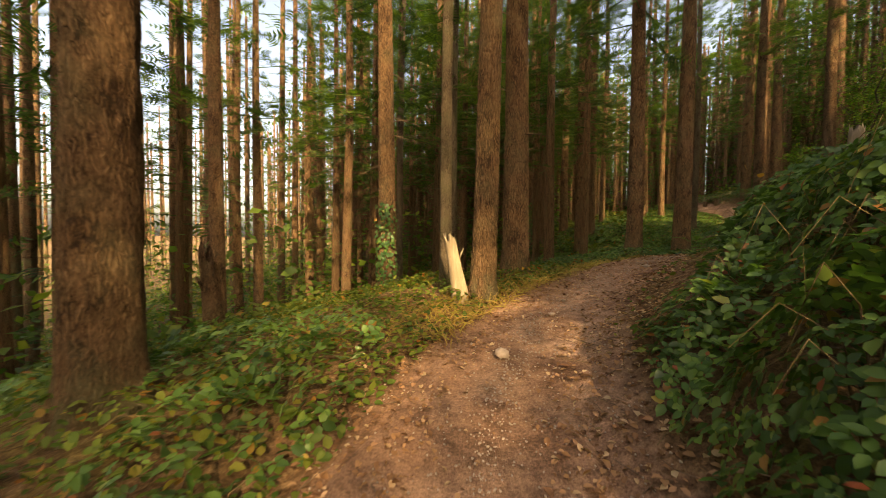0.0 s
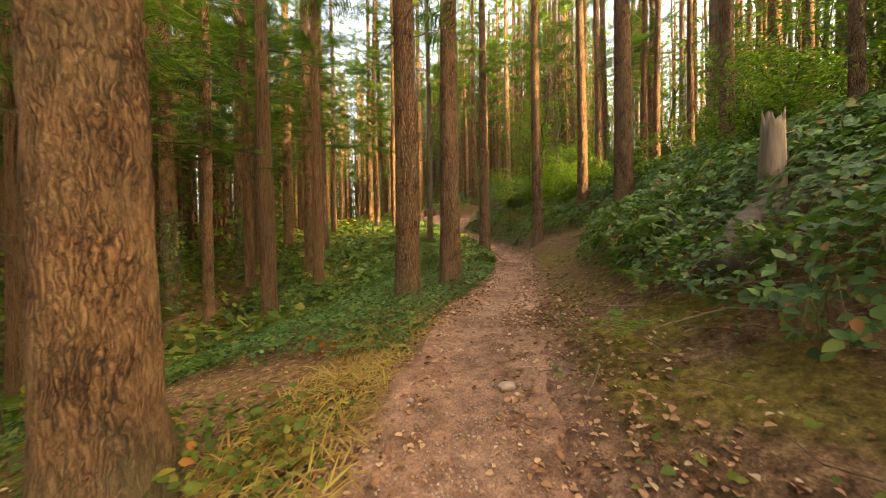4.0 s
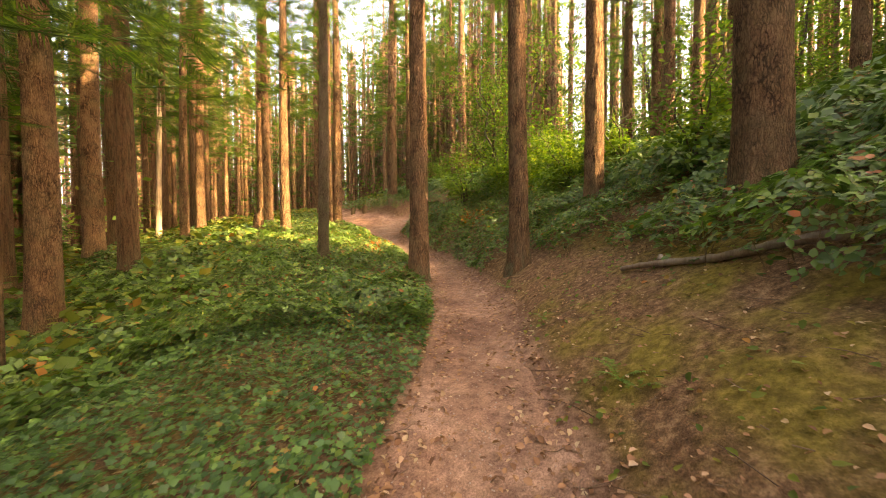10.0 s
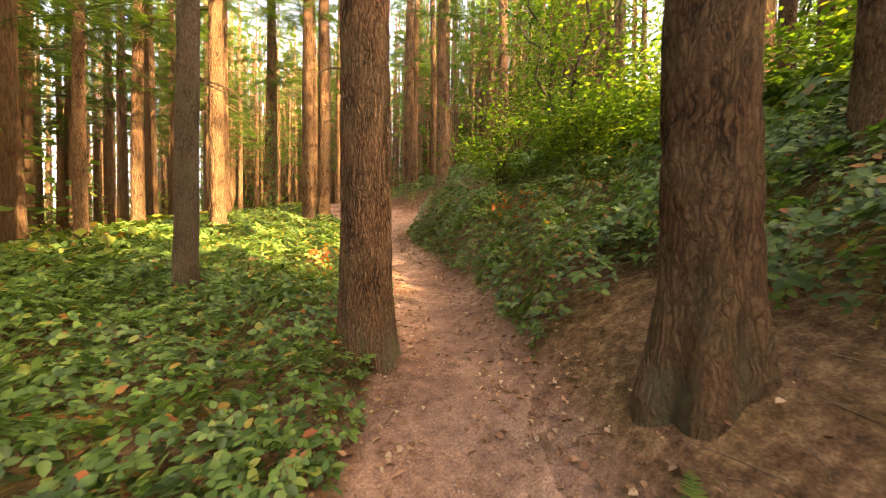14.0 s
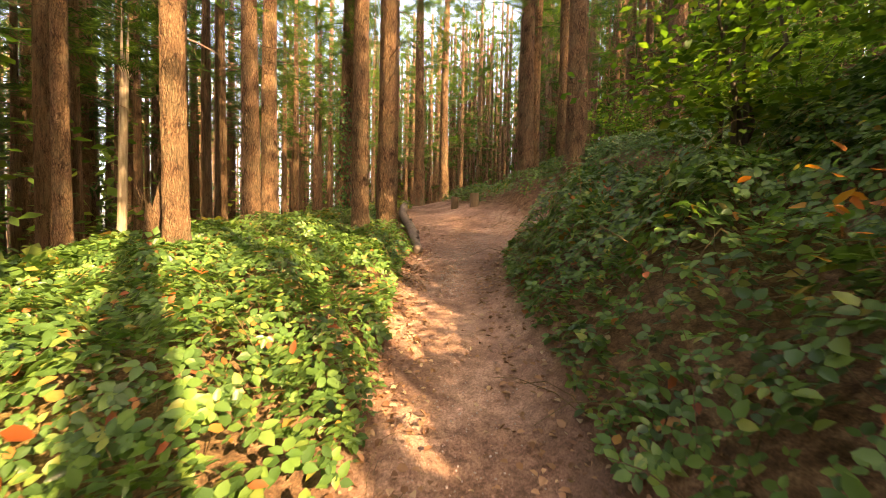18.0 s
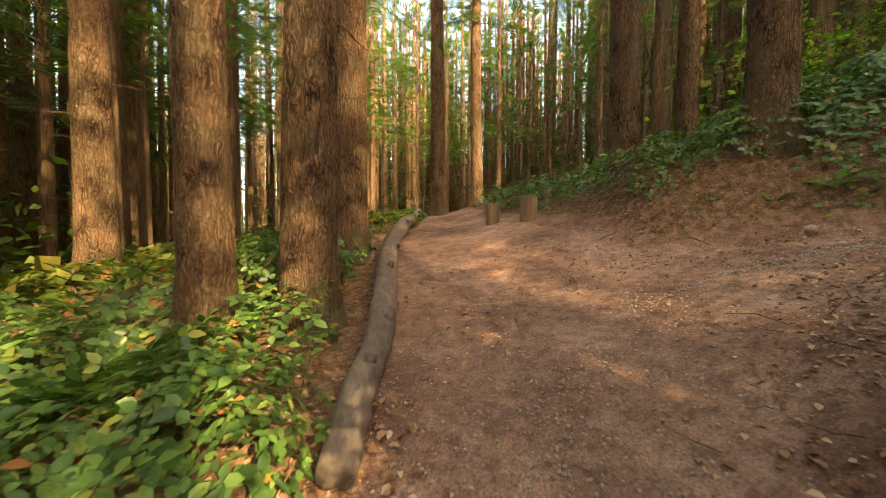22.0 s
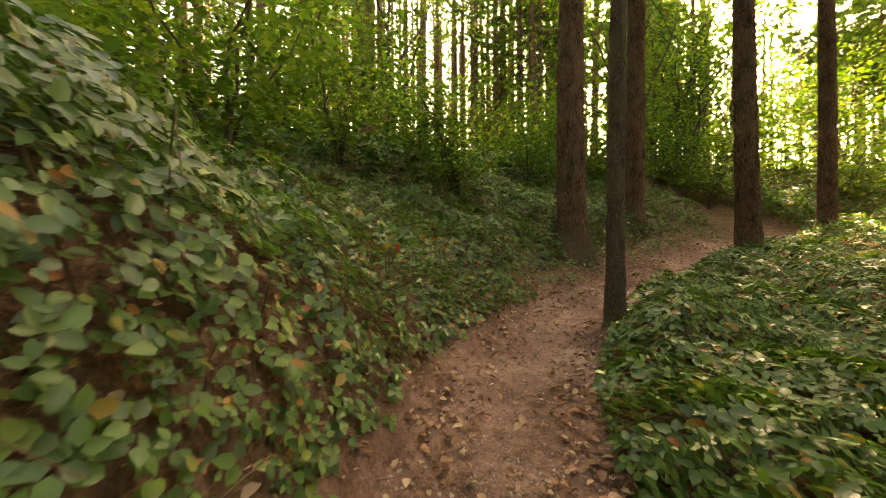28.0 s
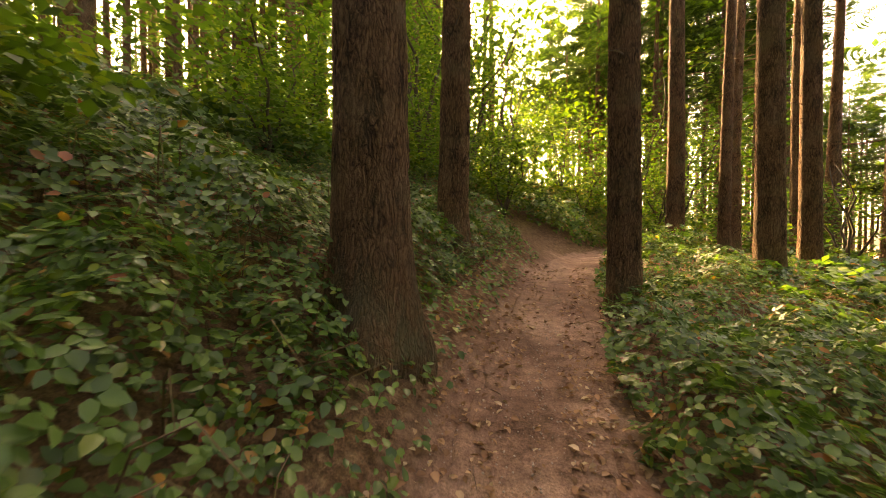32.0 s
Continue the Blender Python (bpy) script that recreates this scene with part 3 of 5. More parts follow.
SPRAY, BOUGH = spray_shape(7, .085), spray_shape(4, .17)


def crown_mesh(low, top, spread, count, seed, size=.75, shape=SPRAY):
    """Drooping fir branches with sprays, uneven and with gaps, round an axis."""
    rng = np.random.default_rng(seed)
    pieces, n_br = [], count // 9
    for k in range(n_br):
        h = low + (top - low) * rng.random() ** 1.1
        a = rng.random() * 2 * math.pi
        ln = spread * (1 - .8 * (h - low) / (top - low)) * rng.uniform(.55, 1.15)
        out = np.array([math.cos(a), math.sin(a), 0])
        droop = rng.uniform(.1, .45)
        t = np.linspace(.12, 1, 9) + rng.normal(0, .03, 9)
        pos = out[None] * (t * ln)[:, None] + np.array([0, 0, h]) + np.array([0, 0, 1])[None] * (.12 * ln * t - droop * ln * t * t)[:, None]
        side = np.cross(out, [0, 0, 1])
        sgn = np.where(np.arange(9) % 2 == 0, 1, -1)
        fw = out[None] * .8 + side[None] * (sgn * rng.uniform(.4, 1.1, 9))[:, None] + np.array([0, 0, -.35])
        nm = np.array([0, 0, 1.0])[None] + rng.normal(0, .3, (9, 3))
        pieces.append(scatter(shape, pos, nm, rng.uniform(.6, 1.2, 9) * size * (.55 + .3 * ln / spread), rng, fw))
        tip = out * ln + np.array([0, 0, h + .12 * ln - droop * ln])
        pieces.append(tube([np.array([0, 0, h]), out * ln * .5 + np.array([0, 0, h + .06 * ln - droop * ln * .25]), tip], [.022, .014, .004], 3, False))
    v, f = join(pieces)
    return tri_mesh("crown", v, f)


def limbs_mesh(r, lo, hi, count, seed, height):
    """Dead branch stubs and bare twigs on a trunk."""
    rng = np.random.default_rng(seed)
    pieces = []
    for _ in range(count):
        h, a, ln = rng.uniform(lo, hi), rng.random() * 2 * math.pi, rng.uniform(.12, 1.3) ** 1.3
        o = np.array([math.cos(a), math.sin(a), 0])
        rr = r * (1 - h / (height * 1.08)) * .9
        p = [o * rr + [0, 0, h], o * (rr + ln * .5) + [0, 0, h + rng.uniform(-.1, .05) * ln], o * (rr + ln) + [0, 0, h - rng.uniform(0, .35) * ln]]
        pieces.append(tube(p, [.014, .01, .004], 4))
    v, f = join(pieces)
    return tri_mesh("dead_limbs", v, f)


CROWNS = [crown_mesh(8.0, 25, 3.2, 560, 1, .72), crown_mesh(9, 26, 3.0, 500, 2, .72), crown_mesh(6.5, 24, 3.3, 540, 3, .7), crown_mesh(10.5, 27, 2.9, 460, 4, .75)]
FAR_CROWNS = [crown_mesh(8.5, 25, 3.0, 420, 5, .75, BOUGH), crown_mesh(6.0, 26, 2.9, 440, 6, .7, BOUGH), crown_mesh(7.5, 24, 3.2, 420, 7, .75, BOUGH)]


def with_limbs(me, r, seed):
    """A trunk and its bare stubs as one mesh."""
    lm = limbs_mesh(.2, 2.2, 11, 26, seed, 26)
    out = []
    for m, k in ((me, 1.0), (lm, r / .2)):
        v, f = np.empty(len(m.vertices) * 3, np.float32), np.empty(len(m.polygons) * 3, np.int32)
        m.vertices.foreach_get("co", v), m.loops.foreach_get("vertex_index", f)
        v = v.reshape(-1, 3)
        if m is lm:
            v[:, :2] *= 1 if r < .9 else 5
        out.append((v, f.reshape(-1, 3)))
    return tri_mesh("trunk", *join(out), True)


def branch_mesh(seed):
    """One bare dead branch with side twigs, pointing along x."""
    rng = np.random.default_rng(seed)
    ln = rng.uniform(.3, 1.0)
    s = np.linspace(0, 1, 6)
    pts = np.stack([ln * s, rng.normal(0, .03, 6) * s, -ln * rng.uniform(.05, .4) * s ** 1.6], 1)
    pieces = [tube(pts, np.linspace(.014, .003, 6), 5)]
    for k in (2, 3, 4):
        d = np.array([.6, rng.choice([-1, 1]) * .8, rng.uniform(-.4, .1)]) * ln * rng.uniform(.15, .35)
        pieces.append(tube([pts[k], pts[k] + d * .5, pts[k] + d], [.006, .004, .002], 3, False))
    return tri_mesh("dead_branch", *join(pieces))


BRANCHES = [branch_mesh(k) for k in range(6)]
FAR_TRUNKS = [with_limbs(trunk_mesh(1.0, 26, 12, 12, 0, k, 0, .35, .12), 1.0, k) for k in range(4)]
# dense crowns, mostly above the view, for firs added to block the sun
SHADE_CROWNS = [crown_mesh(12.5, 28, 3.5, 620, 8, 1.25, BOUGH), crown_mesh(13.5, 28, 3.4, 560, 9, 1.25, BOUGH)]
tree_count = 0


def fir(x, y, r, label, detail=0, low=None, lean=0.0, group="fir trees", bark=None, far=False):
    """A tall conifer: trunk, bare lower limbs, high crown."""
    global tree_count
    tree_count += 1
    k = tree_count
    t = thing("fir_tree", x, y, gz(x, y), label, "tree", group)
    if detail:
        me = trunk_mesh(r, 26, 56 if detail > 1 else 28, 90 if detail > 1 else 44, .024 if detail > 1 else .012, k, lean)
        part("trunk", me if detail > 1 else with_limbs(me, r, k), bark or BARK, t)
    else:
        tr = part("trunk", FAR_TRUNKS[k % 4], BARK, t)
        tr.matrix_basis = pose(0, 0, 0, 0, 0, k * 77) @ Matrix.Diagonal((r, r, 1 + .1 * math.sin(k), 1))
    if detail == 2:
        rnd = random.Random(k)
        for n in range(9):
            h, a = rnd.uniform(2.7, 9.0), rnd.uniform(0, 360)
            br = part("dead_branch", BRANCHES[(k + n) % 6], TWIG, t, "bare dead branch")
            br.matrix_basis = pose(0, 0, h, 0, 0, a) @ Matrix.Translation((r * (1 - h / 28) * .85, 0, 0))
    c = part("crown", SHADE_CROWNS[k % 2] if far == 2 else FAR_CROWNS[k % 3] if far else CROWNS[(k * 7) % 4 if low is None else low], NEEDLE, t, "dark green needle sprays")
    c.matrix_basis = pose(0, 0, 2.0 if low == 3 else math.sin(k * 3.1) * 1.2, 0, 0, k * 131)
    return t


# clearings in the canopy through which the low sun reaches the ground: place, width
SUNNY = (13.7, 20.6, 2.4)
GLADES = [SUNNY, (17.3, 16.4, .8), (18.8, 17.7, .9), (.15, 5.2, .3), (-3.0, 6.5, .8), (-1.3, 8.5, .5), (23.0, 11.6, .9), (26.2, 5.2, 1.0), (20.4, 12.6, .8), (24.0, 35.0, 1.2)]


def shades_glade(x, y, glades=GLADES):
    """Whether a crown at x, y would stand between the sun and a clearing."""
    for gx, gy, w in glades:
        d = (x - gx) * SUN_DIR.x + (y - gy) * SUN_DIR.y
        c = abs((x - gx) * SUN_DIR.y - (y - gy) * SUN_DIR.x) / math.cos(su)
        if 6 < d / math.cos(su) < 52 and c < w + (1.7 if w < .7 else 1.2):
            return True
    return False


def in_beam(pos):
    """Which places lie in the gaps of the canopy through which the sun reaches the clearings."""
    hit = np.zeros(len(pos), bool)
    for gx, gy, w in GLADES:
        v = pos - np.array([gx, gy, gz(gx, gy) + 1.0])
        d = v @ np.array(SUN_DIR)
        hit |= (d > 4) & (np.linalg.norm(v - d[:, None] * np.array(SUN_DIR), axis=1) < w + .5)
    return hit


# beside the first stretch
NEAR_A = [(-2.55, 2.75, .25, 2), (.585, 5.34, .185, 2), (1.43, 7.36, .25, 2), (-1.29, 8.47, .2, 2), (.05, 6.0, .1, 1), (-3.8, 14.45, .21, 1), (-7.74, 21.47, .24, 1),
          (-7.4, 14.8, .2, 1), (-9.52, 17.27, .22, 1), (-1.45, 12.6, .11, 1), (.35, 11.09, .11, 1), (-8.6, 26.0, .3, 0), (-6.2, 10.2, .22, 1)]
# along the middle stretch
NEAR_B = [(5.07, 9.88, .2, 2), (7.15, 11.15, .24, 2), (13.66, 16.15, .23, 2), (14.13, 13.68, .2, 2), (16.5, 13.08, .22, 2), (13.2, 9.9, .28, 2), (12.57, 18.7, .14, 1),
          (21.0, 14.6, .22, 1), (21.75, 12.6, .21, 1), (16.65, 8.05, .23, 1), (21.4, 7.5, .26, 1), (2.85, 22.26, .3, 1), (3.6, 19.3, .16, 1),
          (5.4, 23.3, .23, 1), (7.51, 20.5, .28, 1), (8.74, 27.0, .3, 1), (9.6, 29.5, .3, 0)]
# round the hairpin
NEAR_C = [(17.33, 25.75, .23, 2), (17.75, 27.95, .24, 2), (16.67, 25.42, .19, 2), (13.75, 23.5, .17, 2), (14.7, 28.0, .22, 1), (14.4, 26.6, .2, 1), (12.4, 29.0, .2, 1), (11.2, 26.4, .15, 1),
          (20.6, 33.6, .24, 1), (23.0, 36.4, .26, 1), (22.75, 28.15, .28, 2), (23.85, 29.2, .21, 2), (24.4, 28.35, .2, 2), (22.8, 25.75, .26, 2), (27.9, 26.6, .33, 1), (16.9, 30.5, .26, 1),
          (12.9, 32.0, .21, 0), (28.2, 31.5, .25, 0)]
# along the upper stretch
NEAR_D = [(26.6, 17.12, .28, 2), (26.65, 14.1, .23, 2), (24.73, 19.5, .1, 2), (24.35, 14.6, .2, 2), (23.5, 11.0, .19, 1), (20.6, 11.6, .17, 1), (19.64, 6.4, .18, 1),
          (19.0, 8.6, .16, 1), (18.0, 3.5, .2, 1), (21.4, 3.0, .2, 1), (16.2, 5.2, .17, 1)]
WORDS = {.11: "thin grey-brown young fir trunk beside the trail", .2: "straight reddish brown fir trunk with flaking bark",
         .26: "stout fir trunk with deep furrowed brown bark", 1: "large old fir with thick furrowed orange-brown bark"}
placed = []
for stand in (NEAR_A, NEAR_B, NEAR_C, NEAR_D):
    for x, y, r, d in stand:
        word = next(w for lim, w in sorted(WORDS.items()) if r <= lim)
        fir(x, y, r, word, d, 3 if shades_glade(x, y) else None, bark=BARK_SMOOTH if r < .145 else None)
        placed.append((x, y))

# the wood around, thinning towards the open valley side; the second, sunward group is added to shade the trail
rng = np.random.default_rng(41)
tries = 0
wood = []
while len(wood) < 315 and tries < 16000:
    tries += 1
    if len(wood) < 95:
        x, y = rng.uniform(-34, 60), rng.uniform(-26, 68)
    elif len(wood) < 190:
        x, y = rng.uniform(-14, 44), rng.uniform(-34, 6)
    else:
        x, y = rng.uniform(-6, 30), rng.uniform(17, 52)
    g, idx, side = trail_gap(np.array([x]), np.array([y]))
    valley = idx[0] < 9 and side[0] < 0 and g[0] > 14
    if (x < 14 and y > 24 and rng.random() < .55) or g[0] < (8 if len(wood) < 190 else 6.5) or (valley and rng.random() < .3) or (g[0] > 30 and rng.random() < .5) or shades_glade(x, y):
        continue
    if min((x - a) ** 2 + (y - b) ** 2 for a, b in placed) < 2.2 ** 2:
        continue
    placed.append((x, y))
    wood.append((x, y))
    fir(x, y, rng.uniform(.15, .28), "tall fir trunk among many others, the sunward ones added for shade", 0, 2 if y > 16 and x < 32 else None, far=2 if 95 <= len(wood) <= 190 and y < 8 else g[0] > 11)


def far_woods():
    """The wood farther off, all round: trunks and foliage that nobody could count."""
    rng = np.random.default_rng(55)
    n = 2500
    a, d = np.where(rng.random(n) < .6, rng.uniform(0, 2 * math.pi, n), rng.uniform(.4, 1.5, n)), 24 + 75 * rng.random(n) ** 1.3
    x, y = 12 + np.cos(a) * d, 14 + np.sin(a) * d
    gap, idx, side = trail_gap(x, y)
    south = (np.sin(a) < -.6) & (rng.random(n) < .3)
    south |= (a > 2.3) & (a < 3.9) & (rng.random(n) < .5)
    k = (gap > 14) & ~south & ~np.array([shades_glade(p, q, (SUNNY, GLADES[3])) for p, q in zip(x, y)])
    x, y = x[k], y[k]
    z = ground(x, y)
    out = [tube([(p, q, r - 1), (p + rng.normal(0, .2), q + rng.normal(0, .2), r + 24)], [w, w * .5], 6, False) for p, q, r, w in zip(x, y, z, rng.uniform(.13, .3, len(x)))]
    tagged(part("far_woods", tri_mesh("far_trunks", *join(out), True), BARK), "countless fir trunks deep in the wood", "woods", kind="stuff")
    m = 60000
    j = rng.integers(0, len(x), m)
    h = 1.5 + 27 * rng.random(m) ** .9
    rad = rng.uniform(.2, 2.6, m)
    b = rng.uniform(0, 2 * math.pi, m)
    pos = np.stack([x[j] + np.cos(b) * rad, y[j] + np.sin(b) * rad, z[j] + h], 1)
    fw = np.stack([np.cos(b), np.sin(b), np.full(m, -.35)], 1)
    nm = np.array([0, 0, 1.0]) + rng.normal(0, .45, (m, 3))
    k = ~in_beam(pos)
    pos, fw, nm, m = pos[k], fw[k], nm[k], int(k.sum())
    tagged(part("far_foliage", tri_mesh("far_foliage", *scatter(BOUGH, pos, nm, rng.uniform(.5, 1.25, m), rng, fw)), NEEDLE),
           "dark green fir boughs deep in the wood", "woods", kind="stuff")
    m = 80000
    a, d = rng.uniform(0, 2 * math.pi, m), 15 + 55 * rng.random(m)
    x, y = 13 + np.cos(a) * d, 14 + np.sin(a) * d
    gap, idx, side = trail_gap(x, y)
    k = (gap > 9) & (vnoise(x, y, 5.0, 31) > .38)
    x, y = x[k], y[k]
    pos = np.stack([x, y, ground(x, y) + .2 + 5.5 * rng.random(len(x)) ** 1.8 * (.25 + vnoise(x, y, 4, 32))], 1)
    nm = np.array([0, 0, 1.0]) + rng.normal(0, .45, pos.shape)
    tagged(part("far_thicket", tri_mesh("far_thicket", *scatter(KITE, pos, nm, rng.uniform(.2, .5, len(x)), rng)), SHRUB),
           "yellow-green leafy understorey deep in the wood", "undergrowth", kind="stuff")

    m = 85000
    a, d = rng.uniform(-2.1, -.75, m), rng.uniform(17, 48, m)
    x, y = 25 + np.cos(a) * d, 20 + np.sin(a) * d
    hgt = .6 + 13 * rng.random(m) ** 1.4
    pos = np.stack([x, y, ground(x, y) + hgt], 1)
    k = (vnoise(x + hgt * .5, y, 3.0, 81) * .6 + vnoise(x, y + hgt, 1.1, 82) * .4 > .47) & ~in_beam(pos)
    nm = np.array([0, 0, 1.0]) + rng.normal(0, .5, pos[k].shape)
    tagged(part("far_thicket", tri_mesh("far_thicket", *scatter(KITE, pos[k], nm, rng.uniform(.18, .4, int(k.sum())), rng)), SHRUB),
           "yellow-green broadleaf crowns against the low sun", "undergrowth", kind="stuff")

    m = 110000
    a, d = rng.uniform(0, 2 * math.pi, m), rng.uniform(68, 120, m)
    x, y = 12 + np.cos(a) * d, 14 + np.sin(a) * d
    hgt = 30 * rng.random(m) ** 1.1
    south = np.sin(a) < -.5
    valley = (a > 2.2) & (a < 4.0)
    lump = vnoise(a * 14, hgt, 3.0, 71)
    k = (lump > np.where(south, .42, .3)) & ~valley
    pos = np.stack([x, y, ground(x, y) + hgt * 1.25], 1)[k]
    pos = pos[~in_beam(pos)]
    nm = rng.normal(0, 1, pos.shape) + [0, 0, .6]
    tagged(part("distant_canopy", tri_mesh("canopy", *scatter(KITE, pos, nm, rng.uniform(.6, 1.25, len(pos)), rng)), NEEDLE),
           "hazy green canopy of distant trees closing off the wood", "woods", kind="stuff")


far_woods()


# ---- broadleaf understorey ----
def leafy(name, x, y, label, stems, height, spread, leaves, size, seed, material=None, lowest=.25, group="understorey shrubs"):
    """A many-stemmed shrub or small tree: curved stems and a ragged crown of leaves."""
    rng = np.random.default_rng(seed)
    t = thing(name, x, y, gz(x, y) - .05, label, "shrub" if height < 4 else "tree", group)
    tips = []
    for k in range(stems):
        a = rng.random() * 2 * math.pi
        out = np.array([math.cos(a), math.sin(a), 0])
        h, reach = height * rng.uniform(.65, 1.0), spread * rng.uniform(.3, 1.0)
        s = np.linspace(0, 1, 8)
        wob = rng.normal(0, .04 * height, (8, 3)) * s[:, None] * [1, 1, .3]
        pts = out[None] * (reach * s ** 1.5)[:, None] + np.array([0, 0, 1])[None] * (h * s)[:, None] + wob
        base = max(.012, .011 * height)
        part("stem", tri_mesh("stem", *tube(pts, np.linspace(base, base * .2, 8), 6), True), BARK_DARK, t)
        tips.append(pts)
    pts = np.concatenate([p[2:] for p in tips])
    n_cl = leaves // 22
    c = pts[rng.integers(0, len(pts), n_cl)] + rng.normal(0, spread * .28, (n_cl, 3)) * [1, 1, .6]
    c[:, 2] = np.maximum(c[:, 2], height * lowest * rng.uniform(.6, 1.3, n_cl))
    pos = np.repeat(c, 22, 0) + rng.normal(0, 1, (n_cl * 22, 3)) * [spread * .16, spread * .16, spread * .045]
    pos = pos[~in_beam(pos + np.array([x, y, gz(x, y)]))]
    nm = np.array([0, 0, 1.0])[None] + rng.normal(0, .38, pos.shape)
    part("foliage", tri_mesh("foliage", *scatter(KITE, pos, nm, rng.uniform(.6, 1.25, len(pos)) * size, rng)), material or SHRUB, t, "bright green thin leaves")
    return t


SHRUB_A = [(15.9, 11.0), (18.4, 13.0), (19.2, 10.4), (17.4, 6.6), (20.6, 15.8), (14.8, 6.4), (12.6, 6.6), (20.8, 18.4), (19.6, 19.6)]
SHRUB_B = [(26.0, 6.4), (27.8, 7.2), (23.4, 3.8), (21.6, 6.4), (27.6, 22.8), (29.2, 20.6), (29.8, 23.8), (28.6, 18.2), (30.8, 17.6), (31.5, 21.0), (29.4, 14.6), (28.2, 11.4), (30.6, 11.8), (26.2, 9.4), (32.6, 25.0), (27.8, 28.2)]
for k, (x, y) in enumerate(SHRUB_A):
    leafy("hazel_shrub", x, y, "bright green leafy shrub on the slope above the trail", 5, rng.uniform(2.0, 3.4), 1.25, 2400, .11, 100 + k)
for k, (x, y) in enumerate(SHRUB_B):
    leafy("hazel_shrub", x, y, "sunlit green leafy shrub on the bank above the trail", 5, rng.uniform(2.2, 3.8), 1.4, 2600, .11, 200 + k)
for k, (x, y, h) in enumerate([(18.5, 14.4, 1.8), (19.9, 17.2, 1.6)]):
    leafy("hazel_shrub", x, y, "tall dense green shrub between the two trails", 6, h, 1.5, 4600, .1, 250 + k, None, .12)
MAPLES = [(20.6, 18.4), (33.0, 28.5), (19.6, 5.8), (28.4, 9.6), (18.0, -.5), (29.0, 25.6), (31.6, 14.4), (33.6, 20.2), (34.5, 16.0), (31.4, 8.0), (28.6, 4.6), (22.0, -2.0), (26.4, 2.4), (24.2, .2), (29.6, 4.2), (21.0, 1.6), (27.2, -3.0), (23.6, -4.4), (19.2, 1.0), (27.7, 6.2), (28.7, 1.6), (27.5, -1.2), (30.0, -4.0), (26.7, 3.2)]
for k, (x, y) in enumerate(MAPLES):
    if shades_glade(x, y) and 1 < k < 14:
        continue
    leafy("maple_tree", x, y, "slender dark-stemmed maple with yellow-green leaves", 4, rng.uniform(6.0, 9.5), 2.5, 3600, .13, 300 + k, None, .14, "understorey maples")


# ---- dead wood ----
def fallen_log(name, points, radii, label, knots, seed, material=None):
    rng = np.random.default_rng(seed)
    pts = np.asarray(points, float)
    s = np.linspace(0, len(pts) - 1, 60)
    line = np.stack([np.interp(s, np.arange(len(pts)), c) for c in pts.T], 1)
    line += np.stack([.02 * np.sin(s * 3.1 + seed), .02 * np.cos(s * 2.3), .01 * np.sin(s * 4)], 1)
    rad = np.interp(s, np.arange(len(pts)), radii) * (1 + .05 * vnoise(s, s * 0, .2, seed))
    t = tagged(new(name), label, "log")
    t.location = line[0]
    line = line - line[0]
    v, f = tube(line, rad, 18)
    v += (np.stack([vnoise(v[:, 0] + v[:, 2], v[:, 1], .08, seed + k) for k in range(3)], 1) - .5) * .018
    part("stem", tri_mesh("stem", v, f, True), material or LOGWOOD, t)
    for k in knots:
        p = line[k]
        a = rng.uniform(-1.2, 1.2)
        o = np.array([math.cos(a), 0, abs(math.sin(a)) + .4])
        o /= np.linalg.norm(o)
        r = rad[k]
        part("branch_stub", tri_mesh("stub", *tube([p + o * r * .6, p + o * r * 1.15, p + o * (r + rng.uniform(.03, .09))], [.05, .035, .026], 8), True), material or LOGWOOD, t)
    return t


def on_ground(x, y, up):
    return (x, y, gz(x, y) + up)


fallen_log("fallen_log", [on_ground(17.56, 23.95, .075), on_ground(17.85, 25.1, .1), on_ground(18.1, 26.6, .15), on_ground(18.45, 28.4, .16), on_ground(18.95, 30.2, .17), on_ground(19.75, 32.4, .2)],
           [.09, .105, .12, .125, .125, .115], "long grey-brown fallen log lying along the trail edge", (8, 14, 23, 31, 44), 3)
fallen_log("fallen_branch", [on_ground(12.55, 11.2, .05), on_ground(12.1, 10.3, .06), on_ground(11.75, 9.65, .07), on_ground(11.4, 8.9, .08)],
           [.03, .04, .042, .035], "thin weathered branch lying on the mossy bank", (10, 30), 5, DEADWOOD)
fallen_log("rotten_log", [on_ground(4.9, 5.6, .1), on_ground(5.7, 5.5, .14), on_ground(6.9, 5.1, .12)], [.15, .17, .14], "dark rotten log half hidden under bramble leaves", (20,), 8, BARK_DARK)


